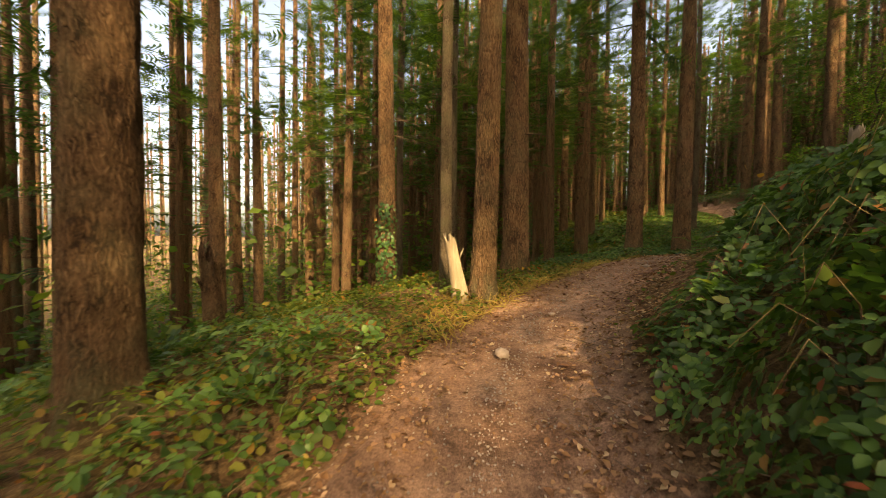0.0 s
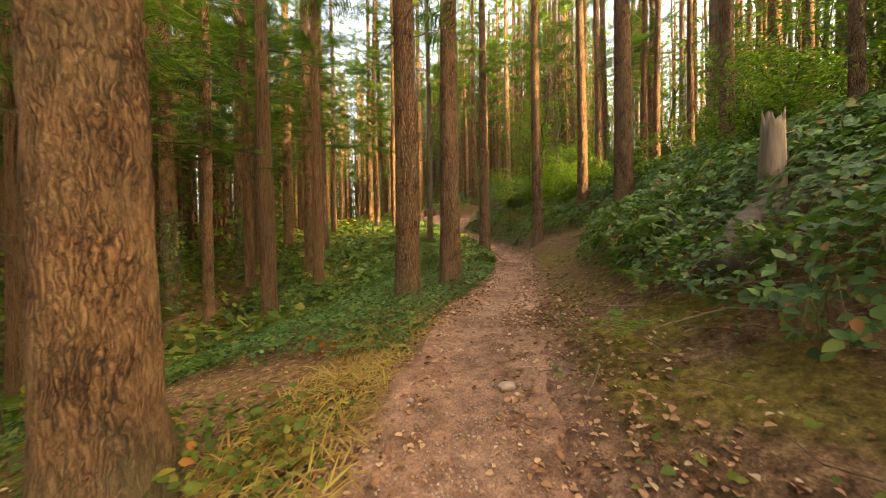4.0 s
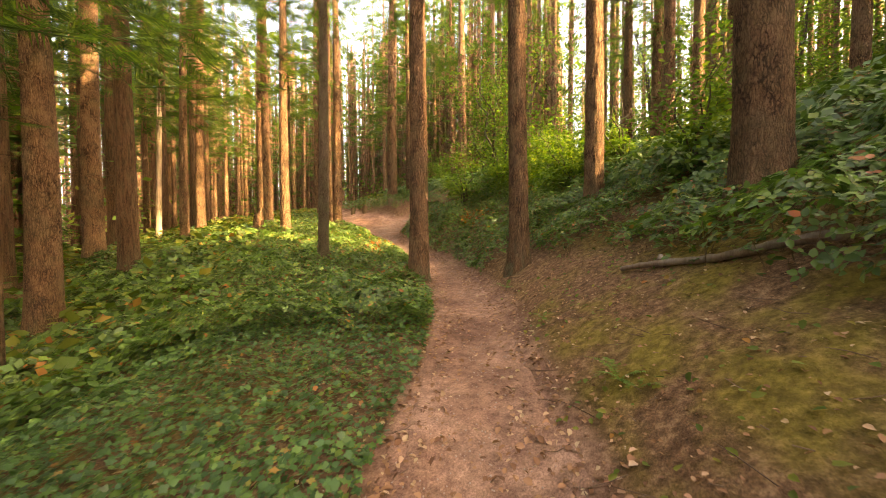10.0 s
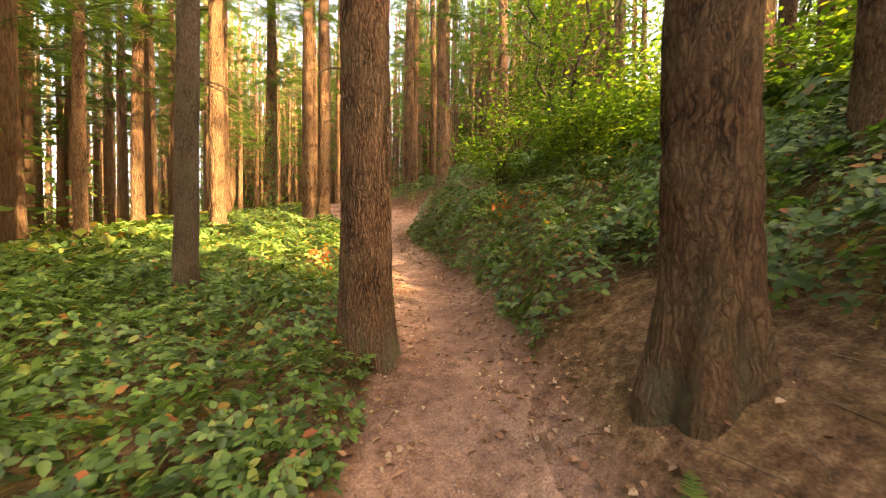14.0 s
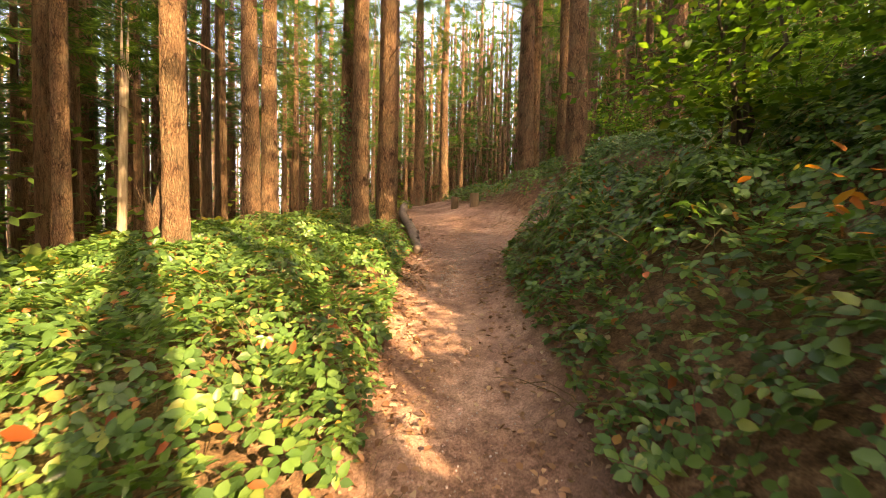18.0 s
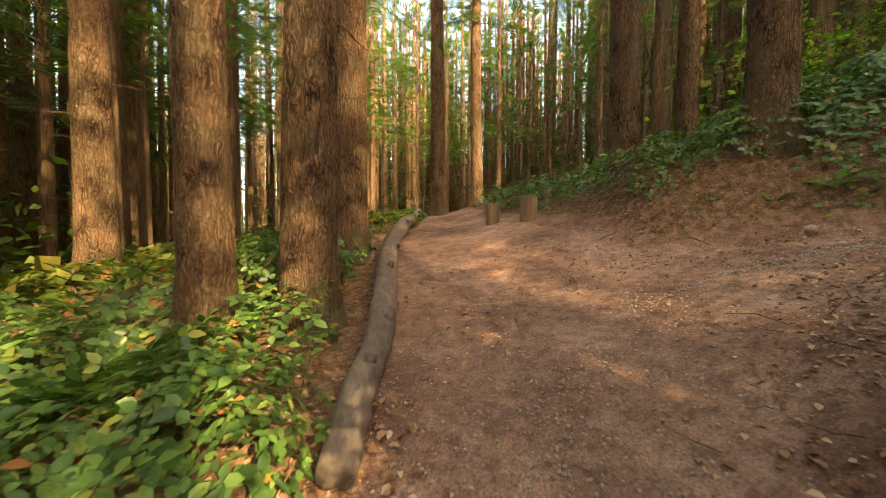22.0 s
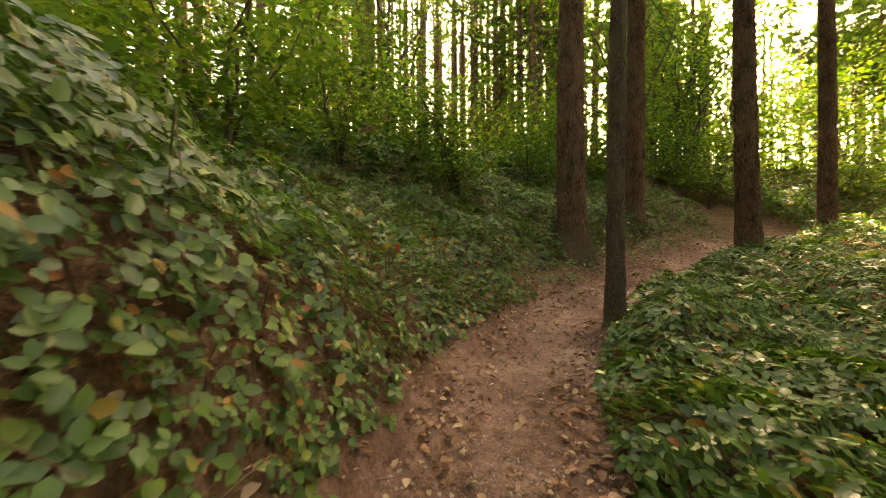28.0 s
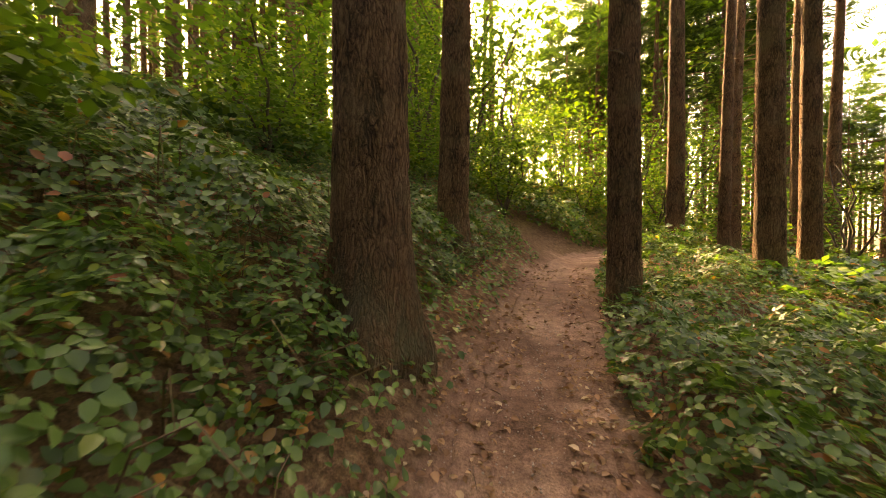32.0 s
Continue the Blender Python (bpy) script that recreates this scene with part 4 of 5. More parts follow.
def broken_snag(x, y, r, height, label, lean, seed, material, name="snag", jag=.35):
    """A broken standing stem with a jagged top."""
    rng = np.random.default_rng(seed)
    sides, rings = 22, 16
    ang = np.arange(sides) * 2 * math.pi / sides
    top = height * (1 - jag * vnoise(ang * 2.2, ang * 0, .55, seed) - .5 * jag * (np.cos(ang + seed) > .2) * (jag > .3))
    h = np.linspace(-.3, 1, rings)
    zz = np.where(h[:, None] < 0, h[:, None], h[:, None] * top[None])
    rr = r * (1 + .45 * np.exp(-np.clip(zz, 0, 9) / .2)) * (1 - .25 * zz / height) * (1 + .09 * (vnoise(ang * 3, ang * 0, .4, seed + 1)[None] - .5) * 2)
    v = np.stack([rr * np.cos(ang) + lean * zz, rr * np.sin(ang), zz], 2).reshape(-1, 3)
    f = quads(rings, sides, True)
    c = len(v)
    v = np.concatenate([v, [[lean * height * .5, 0, height * .55]]])
    k = np.arange(sides)
    f = np.concatenate([f, np.stack([(rings - 1) * sides + (k + 1) % sides, np.full(sides, c), (rings - 1) * sides + k], 1)])
    t = thing(name, x, y, gz(x, y), label, "tree stump", turn=rng.uniform(0, 360) if not lean else 0)
    part("stem", tri_mesh("stem", v, f, True), material, t)
    for k in range(3):
        a, h = rng.uniform(0, 6.28), height * rng.uniform(.35, .7)
        o = np.array([math.cos(a) * r * .7 + lean * h, math.sin(a) * r * .7, h])
        tip = o + [math.cos(a) * r * .9, math.sin(a) * r * .9, r * rng.uniform(.8, 2.2)]
        part("splinter", tri_mesh("splinter", *tube([o, (o + tip) / 2 + [0, 0, .01], tip], [r * .22, r * .14, r * .03], 6)), material, t, "split sliver of wood")
    return t


broken_snag(.27, 5.28, .105, 1.0, "pale splintered broken trunk lit beside a fir", -.2, 2, PALEWOOD, jag=.2)
broken_snag(5.95, 5.45, .105, 1.1, "grey weathered broken stump standing above the brambles", .05, 4, DEADWOOD, jag=.2)
broken_snag(-3.2, 5.2, .13, 1.5, "brown broken stump leaning among undergrowth", -.1, 6, BARK)
# sunlit look of this snag comes from the paler wood colour
broken_snag(10.95, 29.6, .11, 7.5, "tall broken snag with low sunlight put into its pale wood colour", .02, 7, PALEWOOD)
broken_snag(13.2, 24.6, .2, 1.3, "dark rotten stump among the brambles", 0, 9, BARK)
broken_snag(25.7, 25.5, .14, .8, "charred black stump poking out of the brambles", 0, 10, BARK_DARK)


def cut_post(x, y, r, height, label, seed):
    """A short upright round of sawn timber."""
    sides = 20
    ang = np.arange(sides) * 2 * math.pi / sides
    h = np.array([-.2, 0, height * .5, height - .015, height, height])
    sc = np.array([1.02, 1.02, 1, 1, .96, .0001])
    rr = r * sc[:, None] * (1 + .07 * (vnoise(ang * 4, ang * 0, .4, seed)[None] - .5))
    v = np.stack([rr * np.cos(ang), rr * np.sin(ang), np.repeat(h[:, None], sides, 1)], 2).reshape(-1, 3)
    t = thing("timber_post", x, y, gz(x, y), label, "post", "posts at the trail fork", turn=seed * 40)
    part("stem", tri_mesh("stem", v, quads(6, sides, True)), POSTWOOD, t)


cut_post(21.1, 28.75, .16, .44, "short sawn timber post with pale split sides", 1)
cut_post(20.6, 29.3, .135, .38, "short sawn timber post beside another post", 2)


# ---- undergrowth ----
def cane_mesh(seed):
    """One arching cane, one unit high and long."""
    rng = np.random.default_rng(seed)
    s = np.linspace(0, 1, 9)
    return tri_mesh("cane", *tube(np.stack([s * 1.1, .12 * np.sin(s * 4 + seed), 1.1 * np.sin(s * 2.5)], 1) + rng.normal(0, .012, (9, 3)), np.linspace(.004, .0015, 9), 4))


CANES = [cane_mesh(k) for k in range(6)]


def plant_cover(name, label, x, y, gap, rim, edge, shape, size, height, material, seed, kind_word, stems, stem_len, bushes):
    """Leaves over places x, y: one object, or a bush for every knot of plants."""
    rng = np.random.default_rng(seed + 900)
    if not len(x):
        return
    lump = vnoise(x, y, 1.1, seed) * .65 + vnoise(x, y, .4, seed + 1) * .35
    hh = height * np.clip((gap - rim + .12) / edge, .12, 1) * (.45 + .9 * lump)
    e = .12
    gx = (vnoise(x + e, y, .4, seed + 1) - vnoise(x - e, y, .4, seed + 1)) * height * 1.2 / (2 * e) + (slope_height(x + e, y) - slope_height(x - e, y)) / (2 * e)
    gy = (vnoise(x, y + e, .4, seed + 1) - vnoise(x, y - e, .4, seed + 1)) * height * 1.2 / (2 * e) + (slope_height(x, y + e) - slope_height(x, y - e)) / (2 * e)
    tilt = np.stack([-gx * .7, -gy * .7, np.ones(len(x))], 1)
    own = np.zeros(len(x), int)
    mids = [(x.mean(), y.mean())]
    if bushes:
        mids = []
        for q in rng.permutation(len(x))[:4000]:
            if all((x[q] - a) ** 2 + (y[q] - b) ** 2 > (bushes * .8) ** 2 for a, b in mids):
                mids.append((x[q], y[q]))
        m = np.array(mids)
        d2 = (x[:, None] - m[None, :, 0]) ** 2 + (y[:, None] - m[None, :, 1]) ** 2
        own = d2.argmin(1)
        d = np.sqrt(d2[np.arange(len(x)), own]) / bushes
        hh *= (1.15 - .55 * np.clip(d, 0, 1.2) ** 2) * rng.uniform(.75, 1.2, len(m))[own]
        tilt[:, 0] += (x - m[own, 0]) / bushes * .8
        tilt[:, 1] += (y - m[own, 1]) / bushes * .8
    depth = rng.random(len(x)) ** 2.2
    g = ground(x, y)
    pos = np.stack([x, y, g + .015 + hh * (1 - depth * .85)], 1)
    nm = tilt + rng.normal(0, .33, (len(x), 3))
    sz = size * rng.uniform(.5, 1.3, len(x))
    for k, (a, b) in enumerate(mids):
        w = own == k
        if w.sum() < 12:
            continue
        o = np.array([a, b, gz(a, b)])
        pieces = [scatter(shape, pos[w] - o, nm[w], sz[w], rng)]
        n_leaf = len(pieces[0][1])
        for q in rng.choice(np.nonzero(w)[0], int(max(5, w.sum() * stems / 100)) if stems else 0):
            t = rng.random() * 6.28
            v = np.array([math.cos(t), math.sin(t), 0]) * stem_len * rng.uniform(.4, 1.2)
            f = np.array([x[q], y[q], g[q] - .02]) - o
            tall = max(hh[q], .12) * rng.uniform(.6, 1.1)
            pieces.append(tube([f, f + v * .25 + [0, 0, tall * .75], f + v * .65 + [0, 0, tall], f + v + [0, 0, tall * .55]], [.005, .0045, .0035, .002], 3, False))
        leaves = tri_mesh("foliage", *join(pieces))
        leaves.materials.append(material), leaves.materials.append(STEM)
        leaves.polygons.foreach_set("material_index", (np.arange(len(leaves.polygons)) >= n_leaf).astype(np.int32))
        if bushes:
            t = thing(name, a, b, o[2], label, kind_word, "bramble bushes")
            part("foliage", leaves, material, t)
            for i in range(3):
                c = part("cane", CANES[(k + i) % 6], STEM, t, "thin brown arching cane")
                c.matrix_basis = pose(rng.normal(0, .25), rng.normal(0, .25), -.04, 0, 0, rng.uniform(0, 360)) @ Matrix.Diagonal((stem_len * .8, stem_len * .8, max(float(hh[w].mean()), .12) * 1.15, 1))
        else:
            ob = tagged(part(name, leaves, material), label, kind_word, kind="stuff")
            ob.location = o


def field(name, label, lo, hi, side, near, far, density, shape, size, height, material, seed, kind_word="undergrowth", edge=.5, cover=.0, stems=0, stem_len=.5, bushes=0.0):
    """A thicket along a stretch of the trail. Stations lo..hi, near..far metres from the trail's edge."""
    rng = np.random.default_rng(seed)
    i0, i1 = int(lo * STEP), int(hi * STEP)
    n = int(STEPLEN[i0:i1].sum() * (far - near) * density * 1.3)
    k = rng.uniform(i0, i1, n).astype(int)
    u = (rng.uniform(near, far, n) + HWD[k] * .8) * side
    j = rng.uniform(-.2, .2, n)
    x, y = LINE[k, 0] + ACROSS[k, 0] * u + ALONG[k, 0] * j, LINE[k, 1] + ACROSS[k, 1] * u + ALONG[k, 1] * j
    gap, idx, sd = trail_gap(x, y)
    lump = vnoise(x, y, 1.1, seed) * .65 + vnoise(x, y, .4, seed + 1) * .35
    w = (gap > near * .75 + .1 * vnoise(x, y, .5, seed + 3)) & (lump > cover) & (sd == side) & (idx > lo - .6) & (idx < hi + .6)
    plant_cover(name, label, x[w], y[w], gap[w], near * .75, edge, shape, size, height, material, seed, kind_word, stems, stem_len, bushes)


def patch(name, label, cx, cy, rx, ry, density, shape, size, height, material, seed, kind_word="undergrowth", bushes=0.0, stems=0):
    """A thicket in an oval."""
    rng = np.random.default_rng(seed)
    n = int(rx * ry * 4 * density)
    x, y = rng.uniform(cx - rx, cx + rx, n), rng.uniform(cy - ry, cy + ry, n)
    gap, _, _ = trail_gap(x, y)
    r = ((x - cx) / rx) ** 2 + ((y - cy) / ry) ** 2
    w = (r < .7 + .5 * vnoise(x, y, .6, seed)) & (gap > .15)
    plant_cover(name, label, x[w], y[w], gap[w], .1, .5, shape, size, height, material, seed, kind_word, stems, .5, bushes)


# left of the lower trail
field("low_herbs", "low mixed green herbs beside the trail", 1.5, 7.6, -1, .2, 5.5, 240, OVAL, .075, .2, HERB, 20, edge=.8, cover=.22)
field("bramble_bush", "low green bramble bush at the trail edge", 2.0, 5.0, -1, .35, 3.0, 110, SPRIG, .1, .3, BRAMBLE, 19, edge=.6, cover=.38, stems=3, kind_word="bramble", bushes=1.15)
field("dry_grass", "straw-coloured dry grass along the trail edge", 5.2, 8.6, -1, .02, 1.0, 700, BLADE, .2, .06, STRAW, 21, "grass", edge=.2)
field("ivy_mat", "dense mat of small dark green ivy leaves", 8.1, 13.6, -1, .12, 4.2, 560, IVYLEAF, .058, .22, IVY, 22, edge=.5, cover=.12)
field("ivy_mat", "ground ivy and herbs thinning under the firs", 7.0, 12.0, -1, 3.8, 9, 150, OVAL, .11, .25, IVY, 23, cover=.2)
field("bramble_bush", "dense waist-low bramble bush with dry patches", 12.4, 18.9, -1, .1, 4.2, 300, SPRIG, .088, .42, BRAMBLE, 24, edge=.5, stems=2, kind_word="bramble", bushes=1.15)
field("bramble_thicket", "bramble thicket spreading under the firs", 11.6, 18.6, -1, 4.0, 9.5, 80, SPRIG3, .17, .45, BRAMBLE, 25)
# right of the lower trail
field("bramble_bush", "tall bramble bush spilling down the trail bank", 2.2, 5.3, 1, .34, 3.2, 330, SPRIG, .092, .85, BRAMBLE, 30, edge=1.1, stems=4, stem_len=.45, kind_word="bramble", bushes=1.15)
field("bramble_bush", "leafy green bush on the slope above the trail", 5.3, 8.7, 1, 1.0, 3.8, 340, TWIN, .08, .5, SALAL, 31, edge=.6, cover=.05, stems=2, kind_word="bramble", bushes=1.15)
field("bramble_bush", "bramble bush above the mossy bank", 8.4, 10.5, 1, .95, 4.0, 210, SPRIG, .105, .6, BRAMBLE, 29, edge=.6, cover=.08, stems=3, kind_word="bramble", bushes=1.15)
field("bramble_bush", "bramble bush above the mossy bank", 10.3, 13.0, 1, 1.7, 4.2, 210, SPRIG, .105, .5, BRAMBLE, 28, edge=.6, cover=.08, stems=3, kind_word="bramble", bushes=1.15)
field("bramble_bush", "sunny bramble bush behind the leaning fir", 13.2, 14.9, 1, 1.15, 4.2, 300, SPRIG, .085, .45, BRAMBLE, 57, edge=.5, cover=.08, stems=3, kind_word="bramble", bushes=1.15)
field("low_herbs", "sparse herbs and seedlings on the mossy bank", 5.2, 13.2, 1, .1, 2.4, 26, OVAL, .06, .06, HERB, 32, cover=.3)
field("salal_bushes", "dark green leathery bushes on the hillside", 5.0, 13.6, 1, 3.4, 8.5, 105, SPRIG3, .17, .6, SALAL, 33, cover=.05)
field("bramble_bush", "high bramble bank crowding the trail", 14.2, 18.6, 1, .14, 3.2, 320, SPRIG, .088, .58, BRAMBLE, 34, edge=.9, stems=3, stem_len=.7, kind_word="bramble", bushes=1.15)
field("salal_bushes", "dark green leathery bushes between the two trails", 13.0, 18.8, 1, 3.0, 7.5, 95, SPRIG3, .17, .75, SALAL, 35)
# the hairpin and the upper trail
field("bramble_bush", "bramble leaves overhanging the cut bank", 20.8, 22.8, -1, .62, 5.5, 380, SPRIG, .085, .45, BRAMBLE, 36, edge=.4, stems=3, kind_word="bramble", bushes=1.15)
field("low_herbs", "small herbs and seedlings on the cut bank", 21.4, 24.4, -1, .12, 1.4, 60, OVAL, .055, .07, HERB, 42, cover=.4)
field("bramble_bush", "leafy bramble bush crowning the cut bank", 22.4, 24.2, -1, .36, 5.0, 430, TWIN, .08, .5, SALAL, 41, edge=.3, stems=2, kind_word="bramble", bushes=1.15)
field("bramble_bush", "dense bramble bank above the upper trail", 23.7, 26.3, -1, .12, 3.6, 360, SPRIG, .078, .5, BRAMBLE, 37, edge=.75, stems=3, kind_word="bramble", bushes=1.15)
field("bramble_bush", "dense bramble bush behind the stout fir above the trail", 26.2, 29.2, -1, .55, 3.8, 340, SPRIG, .08, .5, BRAMBLE, 56, edge=.6, stems=3, kind_word="bramble", bushes=1.15)
field("ivy_mat", "low leaf carpet over the soil of the upper bank", 22.6, 29.2, -1, .14, 3.0, 260, OVAL, .07, .14, BRAMBLE, 55, edge=.3)
field("salal_bushes", "dark bushes on the slope above the upper trail", 22.0, 30.0, -1, 3.4, 10, 90, SPRIG3, .17, .7, SALAL, 38)
field("bramble_bush", "dense low bramble bush below the upper trail", 23.4, 29.6, 1, .12, 3.6, 300, SPRIG, .085, .42, BRAMBLE, 39, edge=.5, stems=2, kind_word="bramble", bushes=1.15)
field("salal_bushes", "green undergrowth under the firs beside the upper trail", 23.0, 30.8, 1, 3.4, 8.0, 85, SPRIG3, .17, .45, BRAMBLE, 40)
patch("bramble_bush", "tall leafy bush where the trail bends out of sight", 24.9, 7.4, 1.5, 1.4, 170, SPRIG, .12, .9, BRAMBLE, 48, "bramble", 1.2, 3)
patch("bramble_bush", "tall leafy bush where the trail bends out of sight", 22.4, 8.6, 1.2, 1.2, 150, SPRIG, .12, .6, BRAMBLE, 49, "bramble", 1.2, 3)
patch("bramble_bush", "low green bramble bush behind the fallen log", 16.6, 25.4, 1.0, 1.6, 190, SPRIG, .1, .35, BRAMBLE, 43, "bramble", 1.1, 3)
patch("bramble_bush", "low green bramble bush with some orange leaves behind the fallen log", 17.15, 26.9, .62, 1.1, 220, SPRIG, .09, .4, BRAMBLE, 51, "bramble", 1.1, 3)
patch("bramble_bush", "low green bramble bush beside the fallen log", 17.2, 28.8, .95, 2.2, 190, SPRIG, .1, .35, BRAMBLE, 44, "bramble", 1.1, 3)
patch("bramble_bush", "sunlit green bush at the trail fork", 21.6, 31.4, 1.2, 1.4, 120, SPRIG, .125, .5, BRAMBLE, 45, "bramble", 1.2, 3)
patch("low_herbs", "green herbs under the firs beyond the log", 17.6, 33.5, 2.6, 3.6, 80, SPRIG3, .16, .35, HERB, 46)
patch("low_herbs", "green herbs under the firs left of the fork", 14.2, 30.5, 2.8, 4.0, 70, SPRIG3, .18, .35, HERB, 47)


patch("low_herbs", "green undergrowth where the upper trail leaves the wood", 26.6, 5.4, 2.6, 3.6, 70, SPRIG3, .18, .4, HERB, 52)
patch("low_herbs", "green undergrowth where the upper trail leaves the wood", 22.6, 6.0, 2.4, 2.8, 70, SPRIG3, .18, .35, HERB, 53)
patch("low_herbs", "green undergrowth where the upper trail leaves the wood", 24.6, .5, 5.0, 3.6, 50, SPRIG3, .22, .5, HERB, 54)


def far_cover():
    rng = np.random.default_rng(77)
    n = 150000
    x, y = rng.uniform(-32, 52, n), rng.uniform(-24, 64, n)
    gap, _, _ = trail_gap(x, y)
    k = (gap > 4.5) & (vnoise(x, y, 3.0, 9) > .2)
    x, y = x[k], y[k]
    pos = np.stack([x, y, ground(x, y) + rng.uniform(.03, .5, len(x))], 1)
    nm = np.array([0, 0, 1.0]) + rng.normal(0, .4, pos.shape)
    tagged(part("far_undergrowth", tri_mesh("far", *scatter(KITE, pos, nm, rng.uniform(.18, .4, len(x)), rng)), HERB),
           "green undergrowth on the wood floor in the distance", "undergrowth", kind="stuff")


far_cover()


# ---- ferns ----
def frond_mesh(length, seed):
    """One arching frond: a rib with paired leaflets."""
    rng = np.random.default_rng(seed)
    n = 22
    s = np.linspace(0, 1, n)
    rib = np.stack([np.zeros(n), length * s, length * (.55 * s - .62 * s * s)], 1)
    pieces = [tube(rib, np.linspace(.005, .0015, n), 3, False)]
    w = length * .17 * np.sin(np.clip(s * 1.08, 0, 1) * math.pi) ** .7 * (1 - .35 * s) + .006
    for sg in (-1, 1):
        fw = np.stack([np.full(n, sg * 1.0), np.full(n, .35), np.full(n, -.12)], 1)
        nm = np.array([0, .1, 1.0])[None] + rng.normal(0, .12, (n, 3))
        leaf = (np.array([(-.13, 0, 0), (.13, 0, 0), (.1, .6, .02), (0, 1, -.03), (-.1, .6, .02)]), np.array([(0, 1, 2), (0, 2, 4), (2, 3, 4)]))
        pieces.append(scatter(leaf, rib[2:], nm[2:], w[2:], rng, fw[2:]))
    v, f = join(pieces)
    return tri_mesh("frond", v, f)


FRONDS = [frond_mesh(1.0, k) for k in range(3)]


def fern(x, y, size, fronds, label, seed, up=.0):
    rng = np.random.default_rng(seed)
    t = thing("sword_fern", x, y, gz(x, y) + up, label, "fern", "sword ferns")
    for k in range(fronds):
        f = part("frond", FRONDS[k % 3], FERN, t)
        f.matrix_basis = pose(0, 0, 0, rng.uniform(-8, 30), 0, k * 360 / fronds + rng.uniform(-20, 20)) @ Matrix.Scale(size * rng.uniform(.7, 1.1), 4)


FERNS = [(13.42, 13.52, .34, 6), (10.45, 10.6, .34, 6), (10.28, 10.42, .26, 5), (11.9, 12.0, .2, 4), (4.15, 6.0, .5, 6), (5.0, 6.2, .45, 6), (6.3, 6.9, .6, 8), (6.9, 7.5, .5, 7),
         (6.0, 6.5, .5, 7), (22.62, 25.0, .5, 8), (22.9, 24.78, .44, 7), (22.3, 25.35, .3, 6), (23.2, 24.5, .34, 6), (4.2, 11.4, .55, 7), (5.6, 12.6, .6, 8), (6.9, 13.4, .5, 7), (2.2, 9.6, .5, 7),
         (24.2, 18.2, .5, 7), (24.0, 16.6, .55, 8), (23.4, 19.6, .5, 7)]
for k, (x, y, s, n) in enumerate(FERNS):
    fern(x, y, s, n, "small green sword fern on the trail bank" if s < .4 else "green sword fern with arching fronds among brambles", 500 + k, .0 if s < .45 else .12)


# ---- autumn-coloured sprays in the brambles ----
def autumn_spray(x, y, up, size, count, seed):
    rng = np.random.default_rng(seed)
    t = thing("autumn_bramble", x, y, gz(x, y), "bramble shoot with orange autumn leaves", "shrub", "autumn shoots")
    st = [np.array([0, 0, 0]), np.array([.05, .03, up * .6]), np.array([.12, .0, up])]
    part("stem", tri_mesh("stem", *tube(st, [.008, .006, .003], 5)), STEM, t)
    pos = np.array([.06, 0, up * .9]) + rng.normal(0, 1, (count, 3)) * [size, size, size * .8]
    part("foliage", tri_mesh("foliage", *scatter(HEX, pos, np.array([.2, -.3, .8]) + rng.normal(0, .5, (count, 3)), rng.uniform(.05, .095, count) * (1.1 if count > 40 else .85), rng)), ORANGE, t)


for k, (x, y, u, s, c) in enumerate([(17.2, 17.2, .72, .2, 60), (17.45, 17.75, .66, .18, 50), (14.2, 18.6, .5, .16, 44), (3.0, 3.3, .6, .16, 18), (18.3, 20.0, .75, .15, 14), (18.5, 21.0, .6, .12, 10),
                                     (25.4, 22.0, .6, .1, 10), (26.0, 20.9, .55, .1, 10), (25.2, 24.2, .6, .1, 10), (14.6, 20.2, .5, .15, 14), (17.35, 26.9, .35, .14, 14), (1.5, 6.6, .15, .12, 10), (3.0, 8.6, .2, .16, 14)]):
    autumn_spray(x, y, u, s, c, 600 + k)


def ivy_on_trunk(x, y, r, lo, hi, count, seed):
    rng = np.random.default_rng(seed)
    t = thing("climbing_ivy", x, y, gz(x, y), "dark green ivy climbing up a fir trunk", "ivy")
    a, h = rng.normal(-1.6, .9, count), rng.uniform(lo, hi, count)
    o = np.stack([np.cos(a), np.sin(a), a * 0], 1)
    for k in range(4):
        s = np.linspace(0, 1, 10)
        b = -1.6 + rng.normal(0, .7) + .35 * np.sin(s * 5 + k)
        part("vine", tri_mesh("vine", *tube(np.stack([np.cos(b) * (r + .012), np.sin(b) * (r + .012), hi * rng.uniform(.6, 1) * s], 1), np.linspace(.012, .004, 10), 5)), STEM, t, "thin brown clinging stem")
    part("foliage", tri_mesh("foliage", *scatter(IVYLEAF, o * (r + .04) + np.stack([a * 0, a * 0, h], 1), o + rng.normal(0, .35, o.shape) + [0, 0, .3], rng.uniform(.06, .11, count), rng)), IVY, t)


ivy_on_trunk(-1.29, 8.47, .21, .3, 2.2, 260, 1)
ivy_on_trunk(5.4, 23.3, .25, .1, 3.4, 420, 2)
ivy_on_trunk(2.85, 22.26, .32, .1, 4.0, 480, 3)
ivy_on_trunk(16.9, 30.5, .28, .1, 4.5, 420, 4)


# ---- stones, litter, twigs ----
def pebble(seed, flat=.6):
    b = bmesh.new()
    bmesh.ops.create_icosphere(b, subdivisions=1, radius=1)
    rng = np.random.default_rng(seed)
    v = np.array([p.co[:] for p in b.verts]) * rng.uniform(.75, 1.2, (len(b.verts), 1)) * [1, .8, flat]
    f = np.array([[p.index for p in q.verts] for q in b.faces])
    b.free()
    return v, f


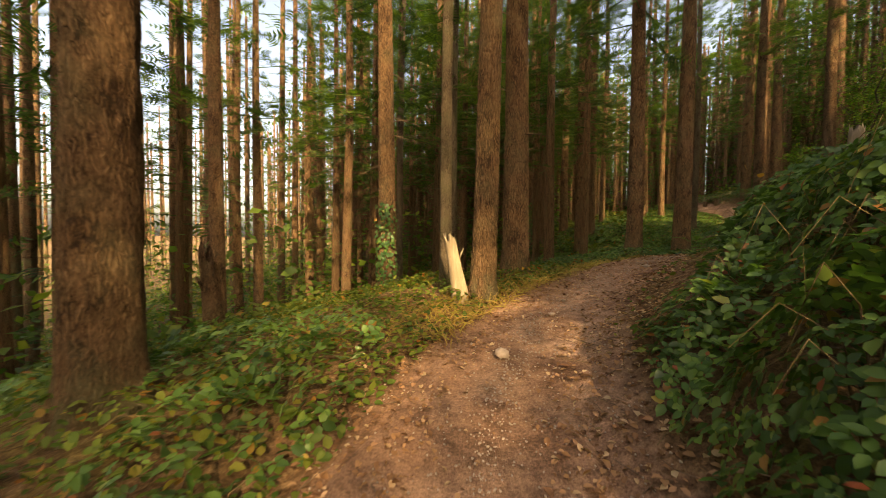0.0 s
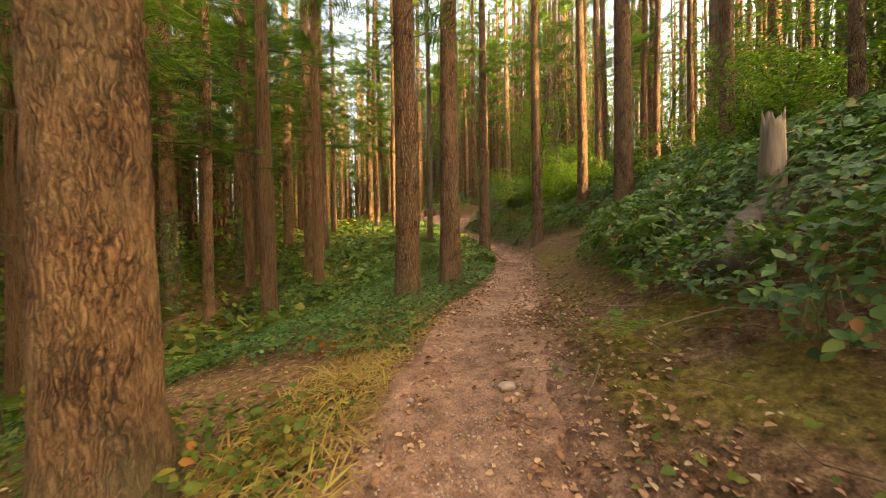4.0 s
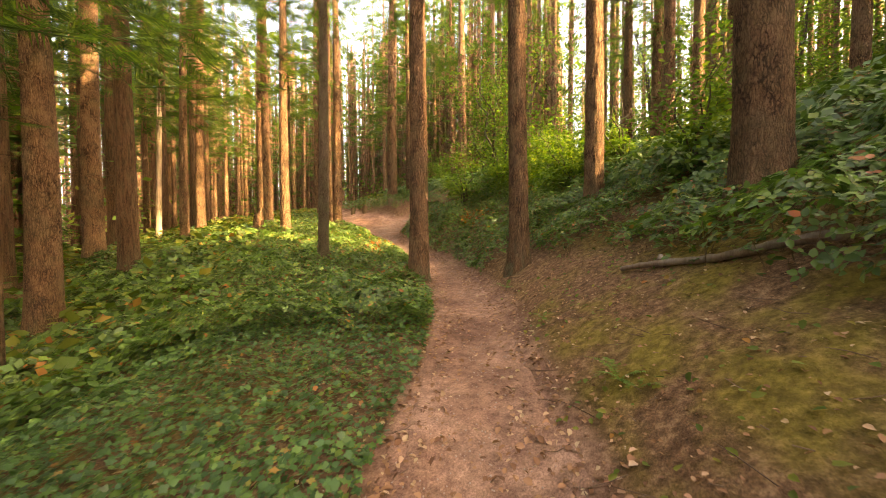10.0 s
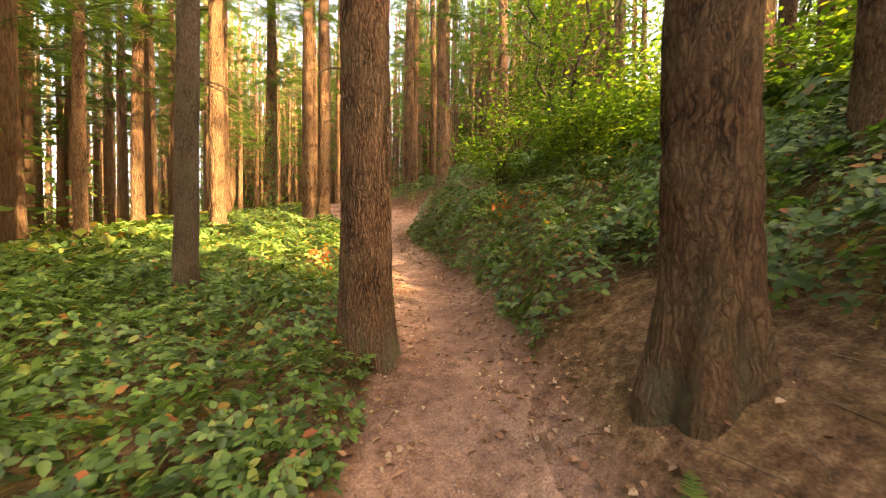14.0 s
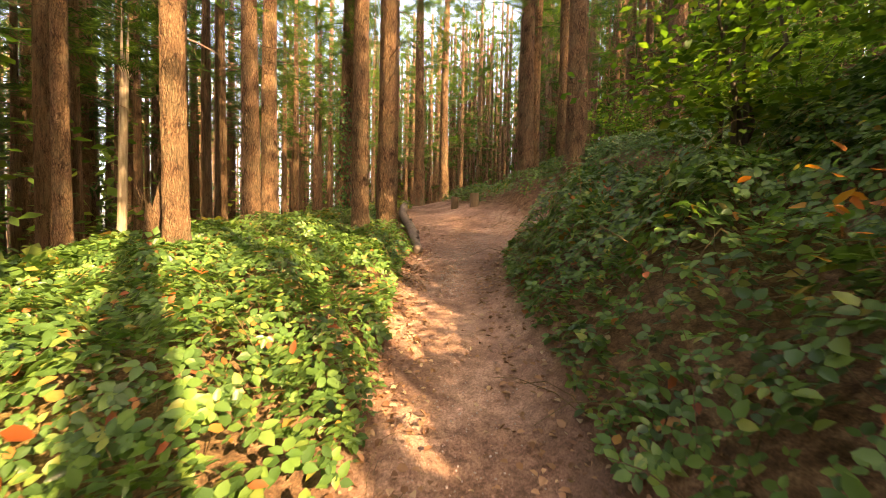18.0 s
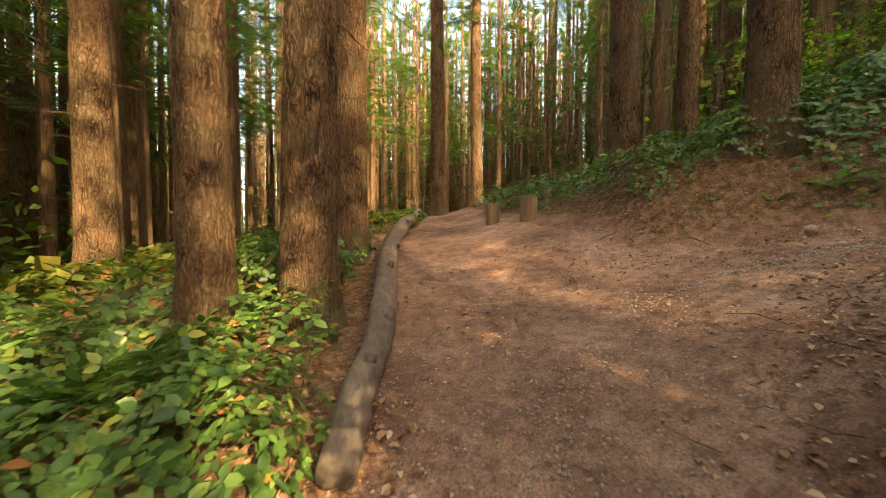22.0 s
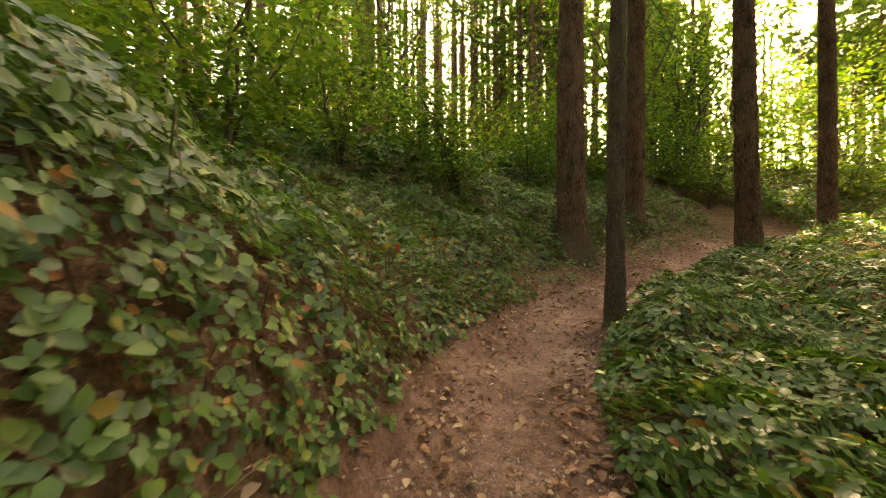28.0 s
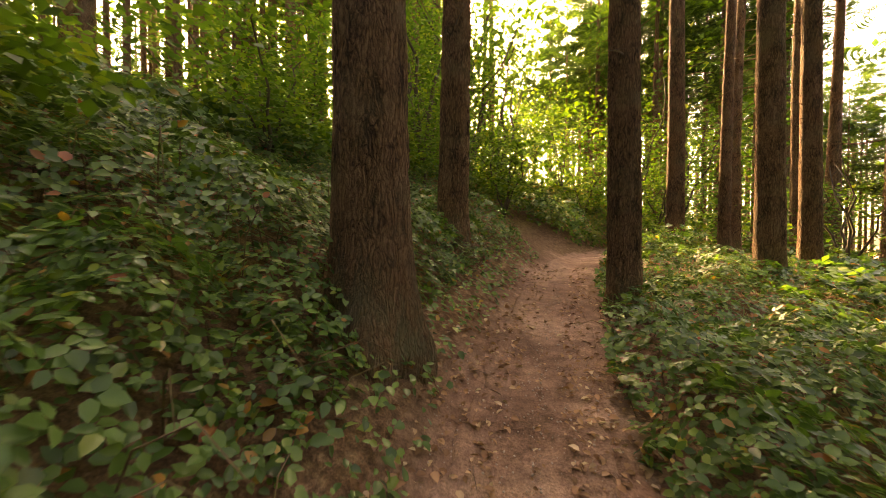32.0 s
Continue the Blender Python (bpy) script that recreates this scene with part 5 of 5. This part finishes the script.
def strew(count, lo, hi, near, far, seed):
    """Random places within near..far metres of the trail's edge (negative: on the trail)."""
    rng = np.random.default_rng(seed)
    s = rng.uniform(lo * STEP, hi * STEP, count)
    k = s.astype(int)
    sd = rng.choice([-1, 1], count)
    u = np.maximum(HWD[k] * .8 + rng.uniform(near, far, count), .02) * sd
    x = LINE[k, 0] + ACROSS[k, 0] * u + ALONG[k, 0] * rng.uniform(-.3, .3, count)
    y = LINE[k, 1] + ACROSS[k, 1] * u + ALONG[k, 1] * rng.uniform(-.3, .3, count)
    return x, y, rng


def trail_top(x, y):
    """Height of the trail's or the floor's surface."""
    gap, _, _ = trail_gap(x, y)
    return np.where(gap < -.05, slope_height(x, y) + .016, ground(x, y) + .008)


def gravel(count, lo, hi, near, far, size, seed, label):
    x, y, rng = strew(count, lo, hi, near, far, seed)
    z = trail_top(x, y)
    pieces = [pebble(seed + k) for k in range(5)]
    out = []
    for k in range(5):
        m = np.arange(len(x)) % 5 == k
        pos = np.stack([x[m], y[m], z[m]], 1)
        out.append(scatter(pieces[k], pos, np.array([0, 0, 1.0]) + rng.normal(0, .2, pos.shape), size * rng.uniform(.4, 1.0, len(pos)) ** 1.6 * 1.4, rng))
    tagged(part("gravel", tri_mesh("gravel", *join(out)), STONE), label, "gravel", kind="stuff")


gravel(5200, 2.6, 9, -1.0, .3, .009, 1, "small pale grit and pebbles on the trail")
gravel(7000, 17.5, 24.5, -1.3, .4, .011, 2, "pebbles and grit on the wide hairpin bend")
gravel(4000, 8, 18, -.6, .2, .007, 3, "fine grit on the narrow trail")
gravel(2600, 23, 28.5, -.55, .2, .008, 4, "fine grit on the upper trail")


def litter(count, lo, hi, near, far, size, seed, label):
    x, y, rng = strew(count, lo, hi, near, far, seed)
    pos = np.stack([x, y, trail_top(x, y) + rng.uniform(.002, .02, len(x))], 1)
    curl = (HEX[0] * [1, 1, 2.4], HEX[1])
    nm = np.array([0, 0, 1.0]) + rng.normal(0, .3, pos.shape)
    tagged(part("fallen_leaves", tri_mesh("litter", *scatter(curl, pos, nm, size * rng.uniform(.5, 1.3, len(x)), rng)), LITTER), label, "leaf litter", kind="stuff")


litter(6500, 2.6, 9, -.3, .6, .048, 11, "brown dry leaves along the trail edges")
litter(6000, 8.5, 19, -.24, .36, .055, 12, "pale brown dry leaves along the trail edges")
litter(4600, 18.5, 25, -.3, 1.4, .04, 13, "dry leaves and bark bits at the foot of the bank")
litter(4200, 23, 29, -.26, .36, .055, 14, "brown dry leaves along the upper trail")
litter(1500, 2.6, 29, -1.0, -.1, .035, 15, "scattered dry leaves on the bare trail")
litter(9000, 5, 14, .2, 3.0, .036, 16, "dry leaves scattered over the bank")


def twigs(count, lo, hi, near, far, seed, label):
    x, y, rng = strew(count, lo, hi, near, far, seed)
    z = trail_top(x, y) + .012
    out = []
    for a, b, c in zip(x, y, z):
        t, ln = rng.random() * 6.28, rng.uniform(.06, .34)
        d = np.array([math.cos(t), math.sin(t), rng.uniform(-.02, .08)]) * ln
        p = np.array([a, b, c])
        out.append(tube([p, p + d * .5 + rng.normal(0, .015, 3), p + d], [.004, .0035, .002], 3, False))
    tagged(part("twigs", tri_mesh("twigs", *join(out)), TWIG), label, "twigs", kind="stuff")


twigs(1500, 3, 13.8, .05, 2.8, 21, "fallen dry twigs on the forest floor")
twigs(300, 21.5, 24.5, .3, 1.6, 22, "dry twigs and roots on the cut bank")
twigs(260, 3, 29, -.15, .3, 23, "small dry twigs at the trail edges")


def brush_pile(x, y, count, size, seed):
    """A heap of dry twigs: every twig a mesh of its own."""
    rng = np.random.default_rng(seed)
    t = thing("brush_pile", x, y, gz(x, y), "tangled heap of dry grey twigs on the cut bank", "brushwood")
    for k in range(count):
        p, a = rng.normal(0, 1, 2) * size, rng.uniform(0, 360)
        tw = part("twig", BRANCHES[k % 6], TWIG, t)
        tw.matrix_basis = pose(p[0], p[1], gz(x + p[0], y + p[1]) - gz(x, y) + rng.uniform(.03, .22), rng.uniform(-40, 40), rng.uniform(-18, 12), a) @ Matrix.Scale(rng.uniform(.3, .6), 4)


brush_pile(21.75, 26.75, 64, .34, 3)
brush_pile(21.5, 27.3, 44, .3, 4)
brush_pile(4.35, 5.35, 34, .32, 5)


def stone(x, y, r, seed):
    v, f = pebble(seed, .55)
    t = tagged(new("stone", tri_mesh("stone", v * r, f, True)), "pale grey stone half sunk in the trail", "stone", "trail stones")
    t.data.materials.append(STONE)
    t.location = (x, y, float(trail_top(np.array([x]), np.array([y]))[0]) + r * .12)
    t.rotation_euler = (0, 0, seed)


for k, (x, y, r) in enumerate([(.55, 3.42, .1), (.2, 4.3, .05), (1.3, 4.4, .045), (1.6, 4.9, .04), (3.6, 6.55, .07), (22.55, 24.2, .06), (22.0, 24.6, .045), (21.6, 24.0, .04), (20.6, 25.4, .03), (22.3, 25.0, .09), (20.9, 24.2, .05), (21.3, 26.2, .05), (3.0, 6.9, .035)]):
    stone(x, y, r, 30 + k)
